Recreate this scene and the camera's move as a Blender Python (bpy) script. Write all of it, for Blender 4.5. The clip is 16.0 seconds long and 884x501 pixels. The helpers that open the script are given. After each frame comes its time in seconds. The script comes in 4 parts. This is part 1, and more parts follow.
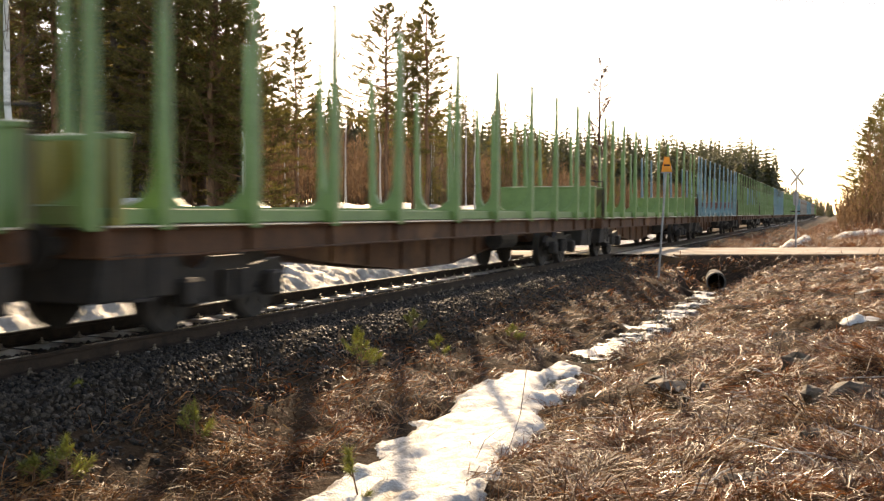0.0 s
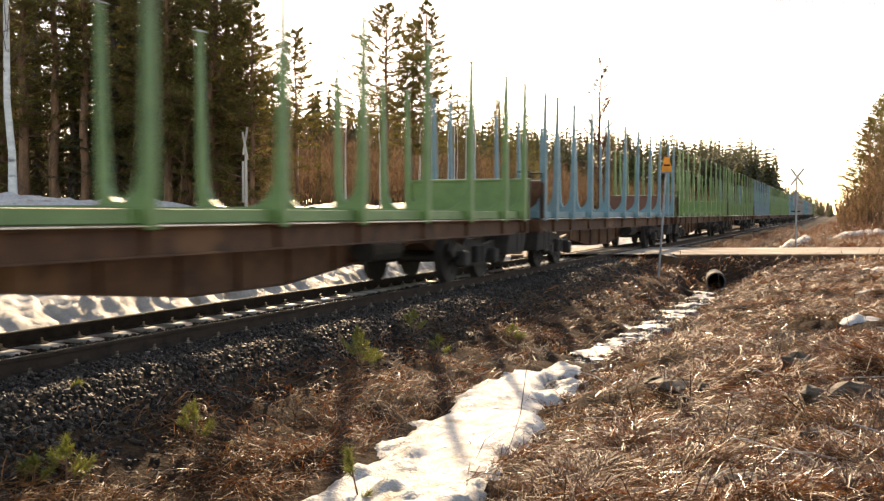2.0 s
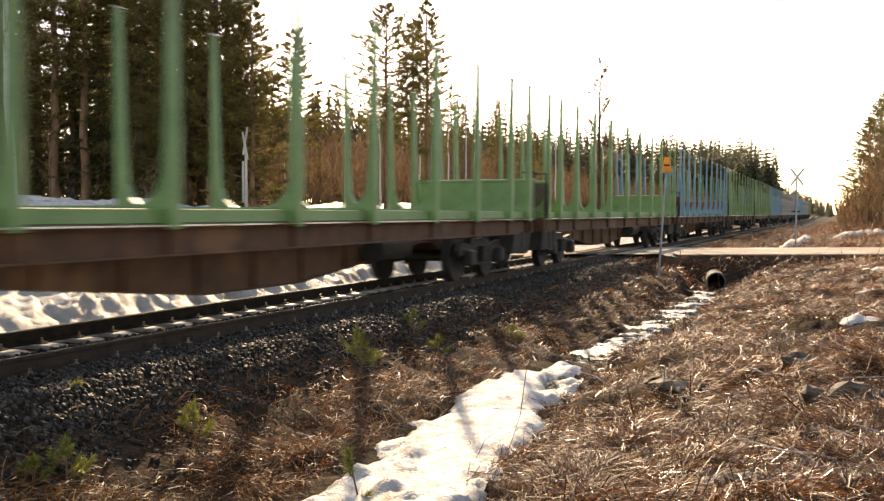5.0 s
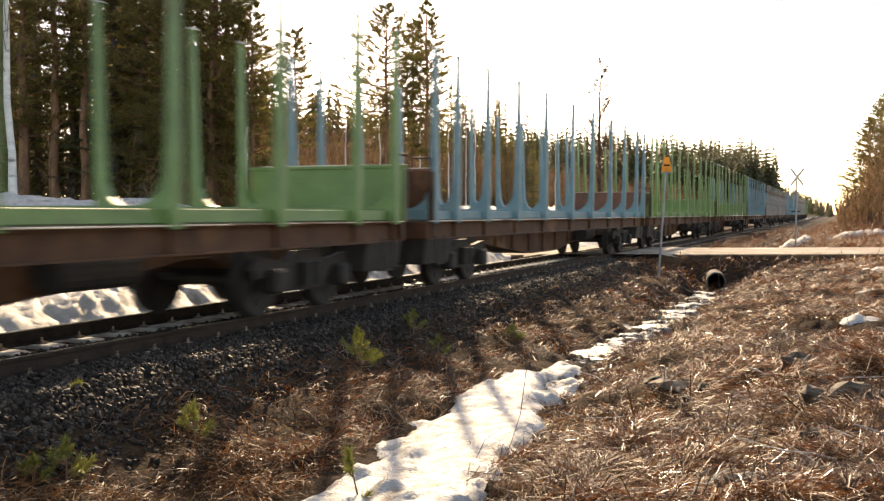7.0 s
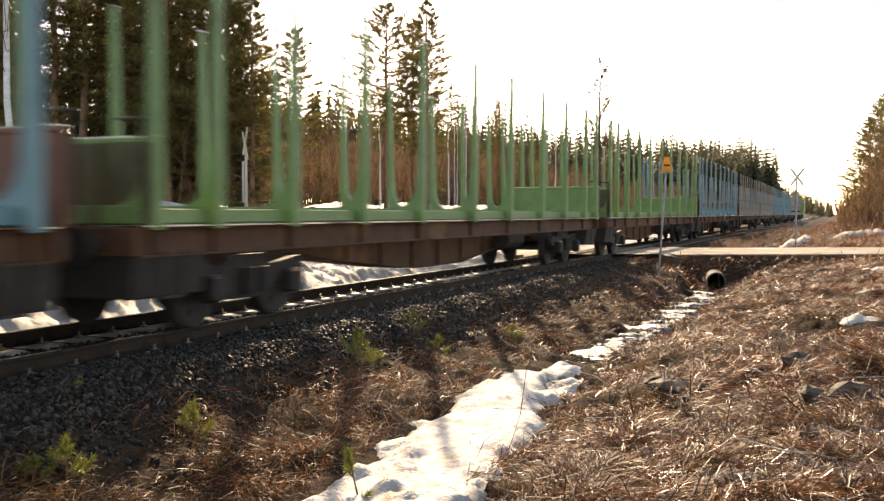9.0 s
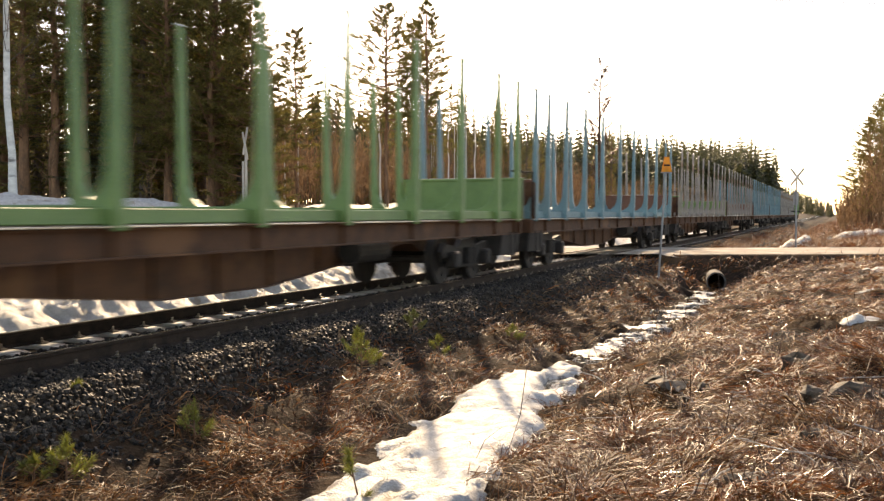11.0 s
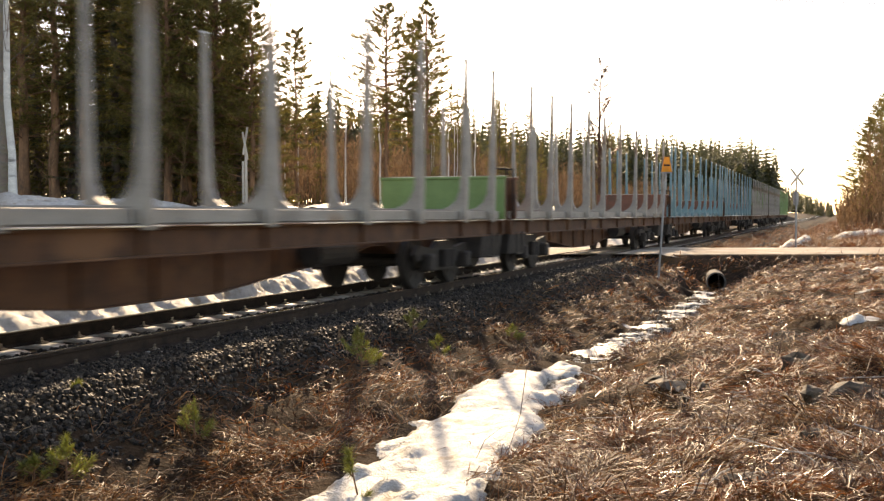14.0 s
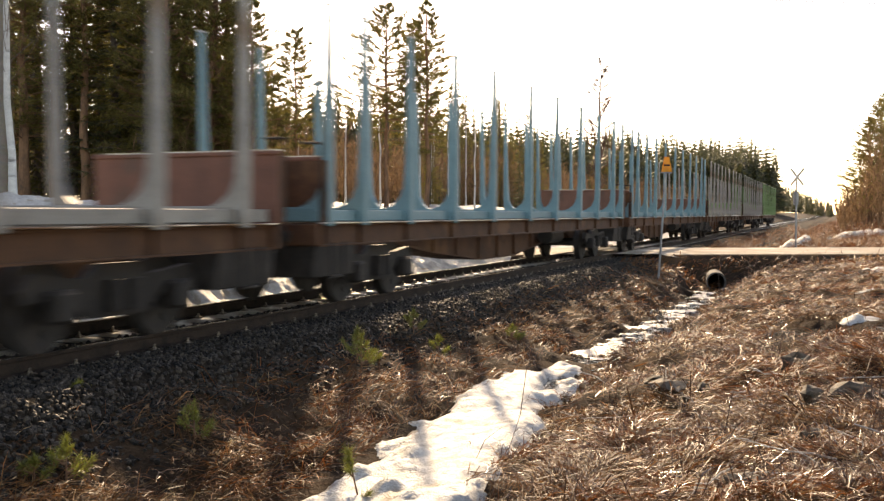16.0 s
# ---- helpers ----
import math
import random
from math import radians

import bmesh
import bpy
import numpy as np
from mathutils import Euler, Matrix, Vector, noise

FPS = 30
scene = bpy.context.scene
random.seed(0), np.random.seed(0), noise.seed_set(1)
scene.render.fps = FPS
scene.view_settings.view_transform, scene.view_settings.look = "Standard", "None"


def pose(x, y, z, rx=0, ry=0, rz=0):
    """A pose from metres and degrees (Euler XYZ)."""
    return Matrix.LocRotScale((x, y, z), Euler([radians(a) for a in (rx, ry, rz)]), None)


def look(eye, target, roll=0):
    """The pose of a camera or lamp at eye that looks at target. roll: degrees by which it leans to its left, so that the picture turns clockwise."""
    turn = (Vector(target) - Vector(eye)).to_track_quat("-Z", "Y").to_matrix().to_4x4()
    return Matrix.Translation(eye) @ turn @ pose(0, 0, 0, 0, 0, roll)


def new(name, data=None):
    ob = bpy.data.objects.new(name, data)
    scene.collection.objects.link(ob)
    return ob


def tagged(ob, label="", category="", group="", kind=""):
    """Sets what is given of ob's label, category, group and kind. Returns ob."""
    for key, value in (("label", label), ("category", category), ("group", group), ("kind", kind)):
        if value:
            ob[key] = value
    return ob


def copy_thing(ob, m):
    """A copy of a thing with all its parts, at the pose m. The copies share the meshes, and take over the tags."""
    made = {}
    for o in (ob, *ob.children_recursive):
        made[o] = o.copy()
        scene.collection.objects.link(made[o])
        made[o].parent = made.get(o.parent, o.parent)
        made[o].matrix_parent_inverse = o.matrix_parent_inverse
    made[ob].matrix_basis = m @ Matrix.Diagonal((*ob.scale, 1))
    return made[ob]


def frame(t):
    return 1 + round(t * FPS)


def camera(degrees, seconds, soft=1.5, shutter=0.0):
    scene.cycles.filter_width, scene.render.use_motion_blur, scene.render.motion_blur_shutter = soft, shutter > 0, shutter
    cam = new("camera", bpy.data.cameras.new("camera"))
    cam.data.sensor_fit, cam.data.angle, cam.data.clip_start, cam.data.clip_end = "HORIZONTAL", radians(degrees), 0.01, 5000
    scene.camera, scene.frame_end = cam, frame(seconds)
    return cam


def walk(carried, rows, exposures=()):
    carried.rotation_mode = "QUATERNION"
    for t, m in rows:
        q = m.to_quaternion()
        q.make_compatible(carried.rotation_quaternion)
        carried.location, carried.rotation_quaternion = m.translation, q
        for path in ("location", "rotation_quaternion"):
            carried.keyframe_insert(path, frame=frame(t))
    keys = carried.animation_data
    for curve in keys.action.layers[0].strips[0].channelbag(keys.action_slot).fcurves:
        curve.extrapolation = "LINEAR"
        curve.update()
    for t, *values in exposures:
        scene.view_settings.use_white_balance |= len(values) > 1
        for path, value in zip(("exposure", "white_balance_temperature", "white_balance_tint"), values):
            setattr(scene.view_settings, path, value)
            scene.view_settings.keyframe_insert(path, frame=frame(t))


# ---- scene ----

# ---------------- camera: on a tripod beside the ditch ----------------
YAW, PITCH = 21.66, 2.12
EYE = Vector((0.0, 0.0, 1.34))
cam = camera(48.0, 16.0, soft=1.35, shutter=0.5)
VIEW = look(EYE, EYE + Vector((-math.sin(radians(YAW)), math.cos(radians(YAW)), -math.tan(radians(PITCH)))))
walk(cam, [(0.0, VIEW), (16.0, VIEW)], exposures=[(0.0, 1.6, 9400, 17), (16.0, 1.6, 9400, 17)])

# ---------------- light: low spring sun behind the train ----------------
SUN_ELEV, SUN_AZ = 27.5, 24.2          # azimuth in degrees from the track (+y) towards -x
sun_to = Vector((-math.sin(radians(SUN_AZ)) * math.cos(radians(SUN_ELEV)),
                 math.cos(radians(SUN_AZ)) * math.cos(radians(SUN_ELEV)), math.sin(radians(SUN_ELEV))))
sun_data = bpy.data.lights.new("sun", "SUN")
sun_data.energy, sun_data.angle, sun_data.color = 2.7, radians(0.55), (1.0, 0.9, 0.74)
sun = new("sun", sun_data)
sun.matrix_world = look(sun_to * 100, (0, 0, 0))
world = bpy.data.worlds.new("sky")
world.use_nodes = True
scene.world = world
wn = world.node_tree.nodes
sky = wn.new("ShaderNodeTexSky")
sky.sky_type, sky.sun_disc = "NISHITA", False
sky.sun_elevation, sky.sun_rotation = radians(SUN_ELEV), radians(-SUN_AZ)
sky.air_density, sky.dust_density, sky.ozone_density = 0.7, 0.6, 1.0
wn["Background"].inputs[1].default_value = 0.15
world.node_tree.links.new(sky.outputs[0], wn["Background"].inputs[0])


# ---------------- materials ----------------
def material(name, a, b, scale=8.0, rough=0.8, metal=0.0, bump=0.3, fine=60.0, c=None, spot=0.55, stretch=(1, 1, 1), depth=0.02,
             random_tint=0.0, island=False, coords="Object", transl=0.0, spec=0.5):
    """Two-scale noise between colours a and b, with spots of c, and a fine bump."""
    m = bpy.data.materials.new(name)
    m.use_nodes = True
    nt = m.node_tree
    n, l = nt.nodes, nt.links
    bsdf = n["Principled BSDF"]
    tc = n.new("ShaderNodeTexCoord")
    mp = n.new("ShaderNodeMapping")
    mp.inputs["Scale"].default_value = stretch
    l.new(tc.outputs[coords], mp.inputs[0])
    big = n.new("ShaderNodeTexNoise")
    big.inputs["Scale"].default_value, big.inputs["Detail"].default_value = scale, 6
    small = n.new("ShaderNodeTexNoise")
    small.inputs["Scale"].default_value, small.inputs["Detail"].default_value = fine, 4
    l.new(mp.outputs[0], big.inputs[0]), l.new(mp.outputs[0], small.inputs[0])
    add = n.new("ShaderNodeMath")
    add.operation = "MULTIPLY_ADD"
    add.inputs[1].default_value, add.inputs[2].default_value = 0.5, 0.0
    l.new(small.outputs[0], add.inputs[0])
    both = n.new("ShaderNodeMath")
    both.operation = "MULTIPLY_ADD"
    both.inputs[1].default_value = 0.9
    l.new(big.outputs[0], both.inputs[0]), l.new(add.outputs[0], both.inputs[2])
    ramp = n.new("ShaderNodeValToRGB")
    ramp.color_ramp.elements[0].position, ramp.color_ramp.elements[1].position = 0.48, 0.9
    ramp.color_ramp.elements[0].color, ramp.color_ramp.elements[1].color = (*a, 1), (*b, 1)
    l.new(both.outputs[0], ramp.inputs[0])
    col = ramp.outputs[0]
    if c:
        sp = n.new("ShaderNodeTexNoise")
        sp.inputs["Scale"].default_value, sp.inputs["Detail"].default_value = scale * 0.37, 8
        l.new(mp.outputs[0], sp.inputs[0])
        sr = n.new("ShaderNodeMapRange")
        sr.inputs[1].default_value, sr.inputs[2].default_value = spot, spot + 0.08
        l.new(sp.outputs[0], sr.inputs[0])
        mix = n.new("ShaderNodeMixRGB")
        mix.inputs[2].default_value = (*c, 1)
        l.new(sr.outputs[0], mix.inputs[0]), l.new(col, mix.inputs[1])
        col = mix.outputs[0]
    if random_tint:
        rnd = n.new("ShaderNodeNewGeometry") if island else n.new("ShaderNodeObjectInfo")
        val = n.new("ShaderNodeMapRange")
        val.inputs[3].default_value, val.inputs[4].default_value = 1 - random_tint, 1 + random_tint
        l.new(rnd.outputs["Random Per Island" if island else "Random"], val.inputs[0])
        hsv = n.new("ShaderNodeHueSaturation")
        l.new(val.outputs[0], hsv.inputs["Value"]), l.new(col, hsv.inputs["Color"])
        col = hsv.outputs[0]
    l.new(col, bsdf.inputs["Base Color"])
    bsdf.inputs["Roughness"].default_value, bsdf.inputs["Metallic"].default_value = rough, metal
    bsdf.inputs["Specular IOR Level"].default_value = spec
    if bump:
        bp = n.new("ShaderNodeBump")
        bp.inputs["Strength"].default_value, bp.inputs["Distance"].default_value = bump, depth
        l.new(both.outputs[0], bp.inputs["Height"]), l.new(bp.outputs[0], bsdf.inputs["Normal"])
    if transl:
        tr = n.new("ShaderNodeBsdfTranslucent")
        l.new(col, tr.inputs[0])
        ms = n.new("ShaderNodeMixShader")
        ms.inputs[0].default_value = transl
        out = n["Material Output"]
        l.new(bsdf.outputs[0], ms.inputs[1]), l.new(tr.outputs[0], ms.inputs[2]), l.new(ms.outputs[0], out.inputs[0])
    return m


M = {}
M["earth"] = material("earth", (0.012, 0.007, 0.004), (0.055, 0.03, 0.014), 1.6, 0.98, bump=0.9, fine=30, c=(0.09, 0.05, 0.022), depth=0.05, spec=0.15)
M["gravel"] = material("gravel", (0.009, 0.007, 0.005), (0.035, 0.026, 0.019), 9, 0.95, bump=1.0, fine=45, depth=0.04, spec=0.04)
M["stone"] = material("stone", (0.01, 0.0075, 0.005), (0.046, 0.035, 0.025), 8, 0.6, fine=60, random_tint=0.9, island=True, spec=0.22)
M["boulder"] = material("boulder", (0.035, 0.025, 0.016), (0.15, 0.108, 0.07), 9, 0.75, fine=60, c=(0.04, 0.03, 0.015), spec=0.3)
M["road"] = material("road", (0.2, 0.15, 0.1), (0.38, 0.31, 0.23), 1.2, 0.9, bump=0.6, fine=30, c=(0.42, 0.36, 0.28))
M["snow"] = material("snow", (0.33, 0.305, 0.26), (0.58, 0.55, 0.49), 7.0, 0.6, bump=0.9, fine=55, c=(0.32, 0.26, 0.19), spot=0.6, depth=0.035, spec=0.3)
M["ice"] = material("ice", (0.1, 0.09, 0.075), (0.28, 0.26, 0.23), 6, 0.5, bump=0.8, fine=40, c=(0.08, 0.06, 0.045), spot=0.5, depth=0.02)
M["rail"] = material("rail", (0.015, 0.009, 0.006), (0.045, 0.027, 0.017), 6, 0.85, 0.1, fine=80, spec=0.25)
M["rail_top"] = material("rail_top", (0.55, 0.53, 0.5), (0.7, 0.68, 0.65), 6, 0.14, 1.0, bump=0.02, fine=90)
M["sleeper"] = material("sleeper", (0.3, 0.27, 0.23), (0.5, 0.46, 0.4), 4, 0.5, fine=60, c=(0.16, 0.1, 0.06))
M["rust"] = material("rust", (0.04, 0.015, 0.005), (0.11, 0.042, 0.014), 3, 0.8, 0.1, fine=40, c=(0.15, 0.066, 0.026), spot=0.58)
M["redbrown"] = material("redbrown", (0.11, 0.038, 0.021), (0.2, 0.072, 0.04), 2.5, 0.6, fine=40, c=(0.09, 0.045, 0.028))
M["iron"] = material("iron", (0.01, 0.008, 0.006), (0.035, 0.026, 0.02), 5, 0.75, 0.2, fine=50)
M["green"] = material("green", (0.08, 0.155, 0.042), (0.14, 0.235, 0.07), 2.0, 0.5, fine=40, c=(0.11, 0.14, 0.045), spot=0.62)
M["olive"] = material("olive", (0.15, 0.13, 0.025), (0.28, 0.235, 0.045), 2.0, 0.55, fine=40, c=(0.08, 0.1, 0.035), spot=0.58)
M["olive_brown"] = material("olive_brown", (0.05, 0.042, 0.016), (0.11, 0.095, 0.035), 2.5, 0.7, fine=40, c=(0.12, 0.06, 0.03), spot=0.6)
M["blue"] = material("blue", (0.07, 0.16, 0.18), (0.125, 0.24, 0.26), 2.0, 0.5, fine=40, c=(0.12, 0.17, 0.17), spot=0.62)
M["grey"] = material("grey", (0.16, 0.14, 0.12), (0.3, 0.27, 0.23), 2.0, 0.55, 0.2, fine=40, c=(0.2, 0.12, 0.07), spot=0.6)
# pale shiny metal that stands for sun glints on edges, broken up by brown spots
M["glint_metal"] = material("glint_metal", (0.3, 0.26, 0.22), (0.6, 0.56, 0.5), 1.7, 0.28, 0.9, bump=0.1, c=(0.09, 0.05, 0.03), spot=0.53)
M["clip_steel"] = material("clip_steel", (0.12, 0.09, 0.07), (0.3, 0.26, 0.22), 9, 0.3, 0.8, bump=0.1)
M["deck_wood"] = material("deck_wood", (0.13, 0.1, 0.07), (0.3, 0.25, 0.19), 3, 0.8, stretch=(1, 8, 1), fine=30)
M["bark_pine"] = material("bark_pine", (0.1, 0.055, 0.032), (0.3, 0.15, 0.075), 5, 0.9, bump=1.0, stretch=(1, 1, 0.3), fine=25, depth=0.04)
M["bark_spruce"] = material("bark_spruce", (0.06, 0.045, 0.035), (0.17, 0.125, 0.09), 5, 0.9, bump=1.0, stretch=(1, 1, 0.3), fine=25, depth=0.04)
M["bark_birch"] = material("bark_birch", (0.5, 0.47, 0.42), (0.72, 0.69, 0.63), 3, 0.7, c=(0.05, 0.045, 0.04), spot=0.56, stretch=(1, 1, 2.5), fine=20)
M["needle"] = material("needle", (0.105, 0.09, 0.022), (0.23, 0.185, 0.05), 0.8, 0.55, bump=0, fine=6, random_tint=0.5, island=True, transl=0.6)
M["needle_dark"] = material("needle_dark", (0.055, 0.06, 0.022), (0.12, 0.115, 0.042), 0.8, 0.55, bump=0, fine=6, random_tint=0.45, island=True, transl=0.5)
M["sapling"] = material("sapling", (0.12, 0.135, 0.02), (0.26, 0.26, 0.05), 3, 0.45, bump=0, random_tint=0.4, island=True, transl=0.4)
M["straw"] = material("straw", (0.05, 0.016, 0.004), (0.24, 0.1, 0.026), 0.9, 0.5, bump=0, fine=5, c=(0.17, 0.052, 0.009), spot=0.44, random_tint=0.9, island=True, transl=0.3, spec=0.4)
M["pale_straw"] = material("pale_straw", (0.22, 0.11, 0.035), (0.5, 0.33, 0.16), 2.0, 0.3, bump=0, fine=5, random_tint=0.7, island=True, transl=0.2, spec=0.55)
M["twig"] = material("twig", (0.04, 0.016, 0.007), (0.13, 0.06, 0.028), 3, 0.5, bump=0, random_tint=0.5, island=True, spec=0.3)
M["deadwood"] = material("deadwood", (0.28, 0.24, 0.19), (0.5, 0.45, 0.38), 4, 0.8, stretch=(1, 1, 0.2), fine=30)
M["shrub"] = material("shrub", (0.15, 0.085, 0.045), (0.29, 0.18, 0.1), 1, 0.8, bump=0, random_tint=0.5, island=True, transl=0.35, spec=0.2)
M["concrete"] = material("concrete", (0.04, 0.034, 0.027), (0.1, 0.085, 0.068), 4, 0.85, fine=50)
M["dark"] = material("dark", (0.01, 0.01, 0.01), (0.025, 0.022, 0.02), 4, 0.9)
M["orange"] = material("orange", (0.62, 0.27, 0.02), (0.72, 0.34, 0.03), 4, 0.5, fine=40, transl=0.3)
M["sign_grey"] = material("sign_grey", (0.2, 0.2, 0.2), (0.32, 0.32, 0.31), 4, 0.5, 0.3)
M["sign_yellow"] = material("sign_yellow", (0.4, 0.36, 0.3), (0.55, 0.5, 0.42), 4, 0.5)
M["water"] = material("water", (0.02, 0.018, 0.014), (0.05, 0.045, 0.035), 3, 0.06, bump=0.25, fine=14, depth=0.02)


# ---------------- building helpers ----------------
def part(name, bm, mat, parent=None, label=""):
    """Links a bmesh as one mesh object under a thing or part."""
    me = bpy.data.meshes.new(name)
    bm.to_mesh(me)
    bm.free()
    me.materials.append(M[mat])
    ob = new(name, me)
    ob.parent = parent
    return tagged(ob, label) if label else ob


def soup(name, verts, faces, mat, parent=None, smooth=False):
    """Links plain vertices and faces as one mesh object."""
    me = bpy.data.meshes.new(name)
    me.from_pydata([tuple(v) for v in verts], [], faces)
    if smooth:
        me.polygons.foreach_set("use_smooth", [True] * len(me.polygons))
    me.materials.append(M[mat])
    me.update()
    ob = new(name, me)
    ob.parent = parent
    return ob


def bevelled(bm, width=0.01, segments=1):
    bmesh.ops.bevel(bm, geom=[e for e in bm.edges if e.is_manifold and e.calc_face_angle(0) > 0.6], offset=width, segments=segments, affect="EDGES")
    return bm


def box(x0, y0, z0, x1, y1, z1, bm=None, bevel=0.0):
    own = bmesh.new()
    bmesh.ops.create_cube(own, size=1.0, matrix=Matrix.Translation(((x0 + x1) / 2, (y0 + y1) / 2, (z0 + z1) / 2)) @ Matrix.Diagonal((abs(x1 - x0), abs(y1 - y0), abs(z1 - z0), 1)))
    if bevel:
        bevelled(own, bevel)
    return merged(bm, own)


def merged(bm, own):
    if bm is None:
        return own
    me = bpy.data.meshes.new("tmp")
    own.to_mesh(me)
    own.free()
    bm.from_mesh(me)
    bpy.data.meshes.remove(me)
    return bm


def rod(p, q, r0, r1=None, seg=8, bm=None):
    """A round, tapered bar from p to q."""
    p, q = Vector(p), Vector(q)
    own = bmesh.new()
    bmesh.ops.create_cone(own, cap_ends=True, segments=seg, radius1=r0, radius2=r0 if r1 is None else r1, depth=(q - p).length,
                          matrix=Matrix.Translation((p + q) / 2) @ (q - p).to_track_quat("Z", "Y").to_matrix().to_4x4())
    return merged(bm, own)


def prism(outline, axis, a, b, bm=None, bevel=0.0):
    """Extrudes a 2D outline along an axis (0, 1, 2) from a to b."""
    own = bmesh.new()

    def put(u, v, w):
        c = [u, v]
        c.insert(axis, w)
        return own.verts.new(c)
    lo, hi = [put(u, v, a) for u, v in outline], [put(u, v, b) for u, v in outline]
    own.faces.new(lo[::-1]), own.faces.new(hi)
    for i in range(len(lo)):
        j = (i + 1) % len(lo)
        own.faces.new((lo[i], lo[j], hi[j], hi[i]))
    bmesh.ops.recalc_face_normals(own, faces=own.faces)
    if bevel:
        bevelled(own, bevel)
    return merged(bm, own)


def thing(name, label, category, group="", kind="", at=(0, 0, 0)):
    ob = new(name)
    ob.location = at
    return tagged(ob, label, category, group, kind)


# ---------------- ground ----------------
TRACK_X = -7.9
PROFILE = [(-400, 2.0), (-60, 0.7), (-12, 0.15), (-5, -0.08), (-2, -0.2), (0, -0.3), (1.5, -0.5), (2.6, -0.78), (3.1, -0.9), (3.7, -0.9), (4.3, -0.74),
           (5.0, -0.53), (5.7, -0.3), (6.0, -0.24), (6.4, -0.25), (9.4, -0.25), (9.8, -0.27), (10.6, -0.5), (11.6, -0.45), (13, -0.1), (16, 0.85), (18, 1.3), (24, 1.6), (60, 2.6), (400, 6)]
PD, PZ = [p[0] for p in PROFILE], [p[1] for p in PROFILE]
ROAD_AT, ROAD_DIR, ROAD_HALF = Vector((-7.1, 37.2)), Vector((8.8, 4.0)).normalized(), 3.3
ROAD_NORMAL = Vector((-ROAD_DIR.y, ROAD_DIR.x))


def road_off(x, y):
    return abs((x - ROAD_AT.x) * ROAD_NORMAL.x + (y - ROAD_AT.y) * ROAD_NORMAL.y)


def height(x, y):
    """Ground level under (x, y)."""
    d = -x
    z = float(np.interp(d, PD, PZ))
    rough = 0.0 if 5.9 < d < 9.9 else min(1.0, abs(d - 7.9) / 3.5)
    z += rough * (0.16 * noise.noise((x * 0.45, y * 0.45, 0.3)) + 0.15 * noise.noise((x * 1.6, y * 1.6, 2.0)) + 0.1 * noise.noise((x * 3.8, y * 3.8, 7.0)) + 0.03 * noise.noise((x * 8.5, y * 8.5, 1.0)))
    bank = min(1.0, max(0.0, (y - 44) / 18)) * min(1.0, max(0.0, (x + 4) / 7))
    z += 0.75 * bank
    if 2.4 < d < 4.6:
        z -= 0.22 * min(1.0, max(0.0, (y - 14) / 16)) * min(1.0, (1.1 - abs(d - 3.5)) * 2)
    off = road_off(x, y)
    lift = -0.06 - max(0.0, off - ROAD_HALF) * 0.62
    if not 5.9 < d < 9.9:
        z = max(z, lift)
        if off < ROAD_HALF and d > -200:
            z = min(z, -0.06 + max(0.0, -d - 4) * 0.004 + max(0.0, d - 10) * 0.03)
    return z


def axis(lo, hi, fine0, fine1, step, far):
    v = list(np.arange(fine0, fine1 + 1e-6, step))
    s, p = step, fine1
    while p < hi:
        s *= far
        p += s
        v.append(p)
    s, p = step, fine0
    while p > lo:
        s *= far
        p -= s
        v.insert(0, p)
    return v


def sheet(name, xs, ys, z_of, mat):
    verts = [(x, y, z_of(x, y)) for y in ys for x in xs]
    w = len(xs)
    faces = [(j * w + i, j * w + i + 1, (j + 1) * w + i + 1, (j + 1) * w + i) for j in range(len(ys) - 1) for i in range(w - 1)]
    return soup(name, verts, faces, mat, smooth=True)


ground = sheet("ground", axis(-1500, 1500, -12, 5, 0.1, 1.16), axis(-200, 3000, 3.5, 38, 0.12, 1.12), height, "earth")
tagged(ground, "brown earth with dead grass and ditch beside railway", "ground", kind="structure")

# ballast bed
bed_outline = [(-2.6, -0.5), (-1.85, -0.16), (-1.12, -0.16), (-1.0, -0.22), (-0.42, -0.22), (-0.3, -0.185), (0.3, -0.185), (0.42, -0.22), (1.0, -0.22), (1.12, -0.16), (1.85, -0.16), (2.6, -0.58)]
bed = part("ballast_bed", prism([(x + TRACK_X, z) for x, z in bed_outline], 1, -60, 900), "gravel")
tagged(bed, "dark grey crushed stone bed under the railway track", "ballast", kind="structure")

# road
def road_sheet():
    bm = bmesh.new()
    rows = []
    for i in range(-60, 61):
        a = i * 1.0
        row = []
        for j in range(-8, 9):
            o = j / 8 * (ROAD_HALF + 0.15)
            p = ROAD_AT + ROAD_DIR * a + ROAD_NORMAL * o
            z = height(p.x, p.y) + 0.02 + 0.015 * noise.noise((p.x, p.y, 4)) - 0.05 * (abs(j) == 8)
            if 5.6 < -p.x < 10.2:
                z = -0.03
            row.append(bm.verts.new((p.x, p.y, z)))
        rows.append(row)
    for r, q in zip(rows, rows[1:]):
        for i in range(16):
            bm.faces.new((r[i], q[i], q[i + 1], r[i + 1]))
    for f in bm.faces:
        f.smooth = True
    bmesh.ops.recalc_face_normals(bm, faces=bm.faces)
    return bm


road = part("road", road_sheet(), "road")
tagged(road, "sandy gravel road over the level crossing", "road", kind="structure")

# ---------------- track ----------------
RAIL_H = 0.172


def rail_profile():
    h = RAIL_H
    return [(-0.075, -h), (0.075, -h), (0.075, -h + 0.012), (0.012, -h + 0.03), (0.009, -0.045), (0.036, -0.035), (0.036, -0.006), (0.03, -0.002), (-0.03, -0.002), (-0.036, -0.006), (-0.036, -0.035), (-0.009, -0.045), (-0.012, -h + 0.03), (-0.075, -h + 0.012)]


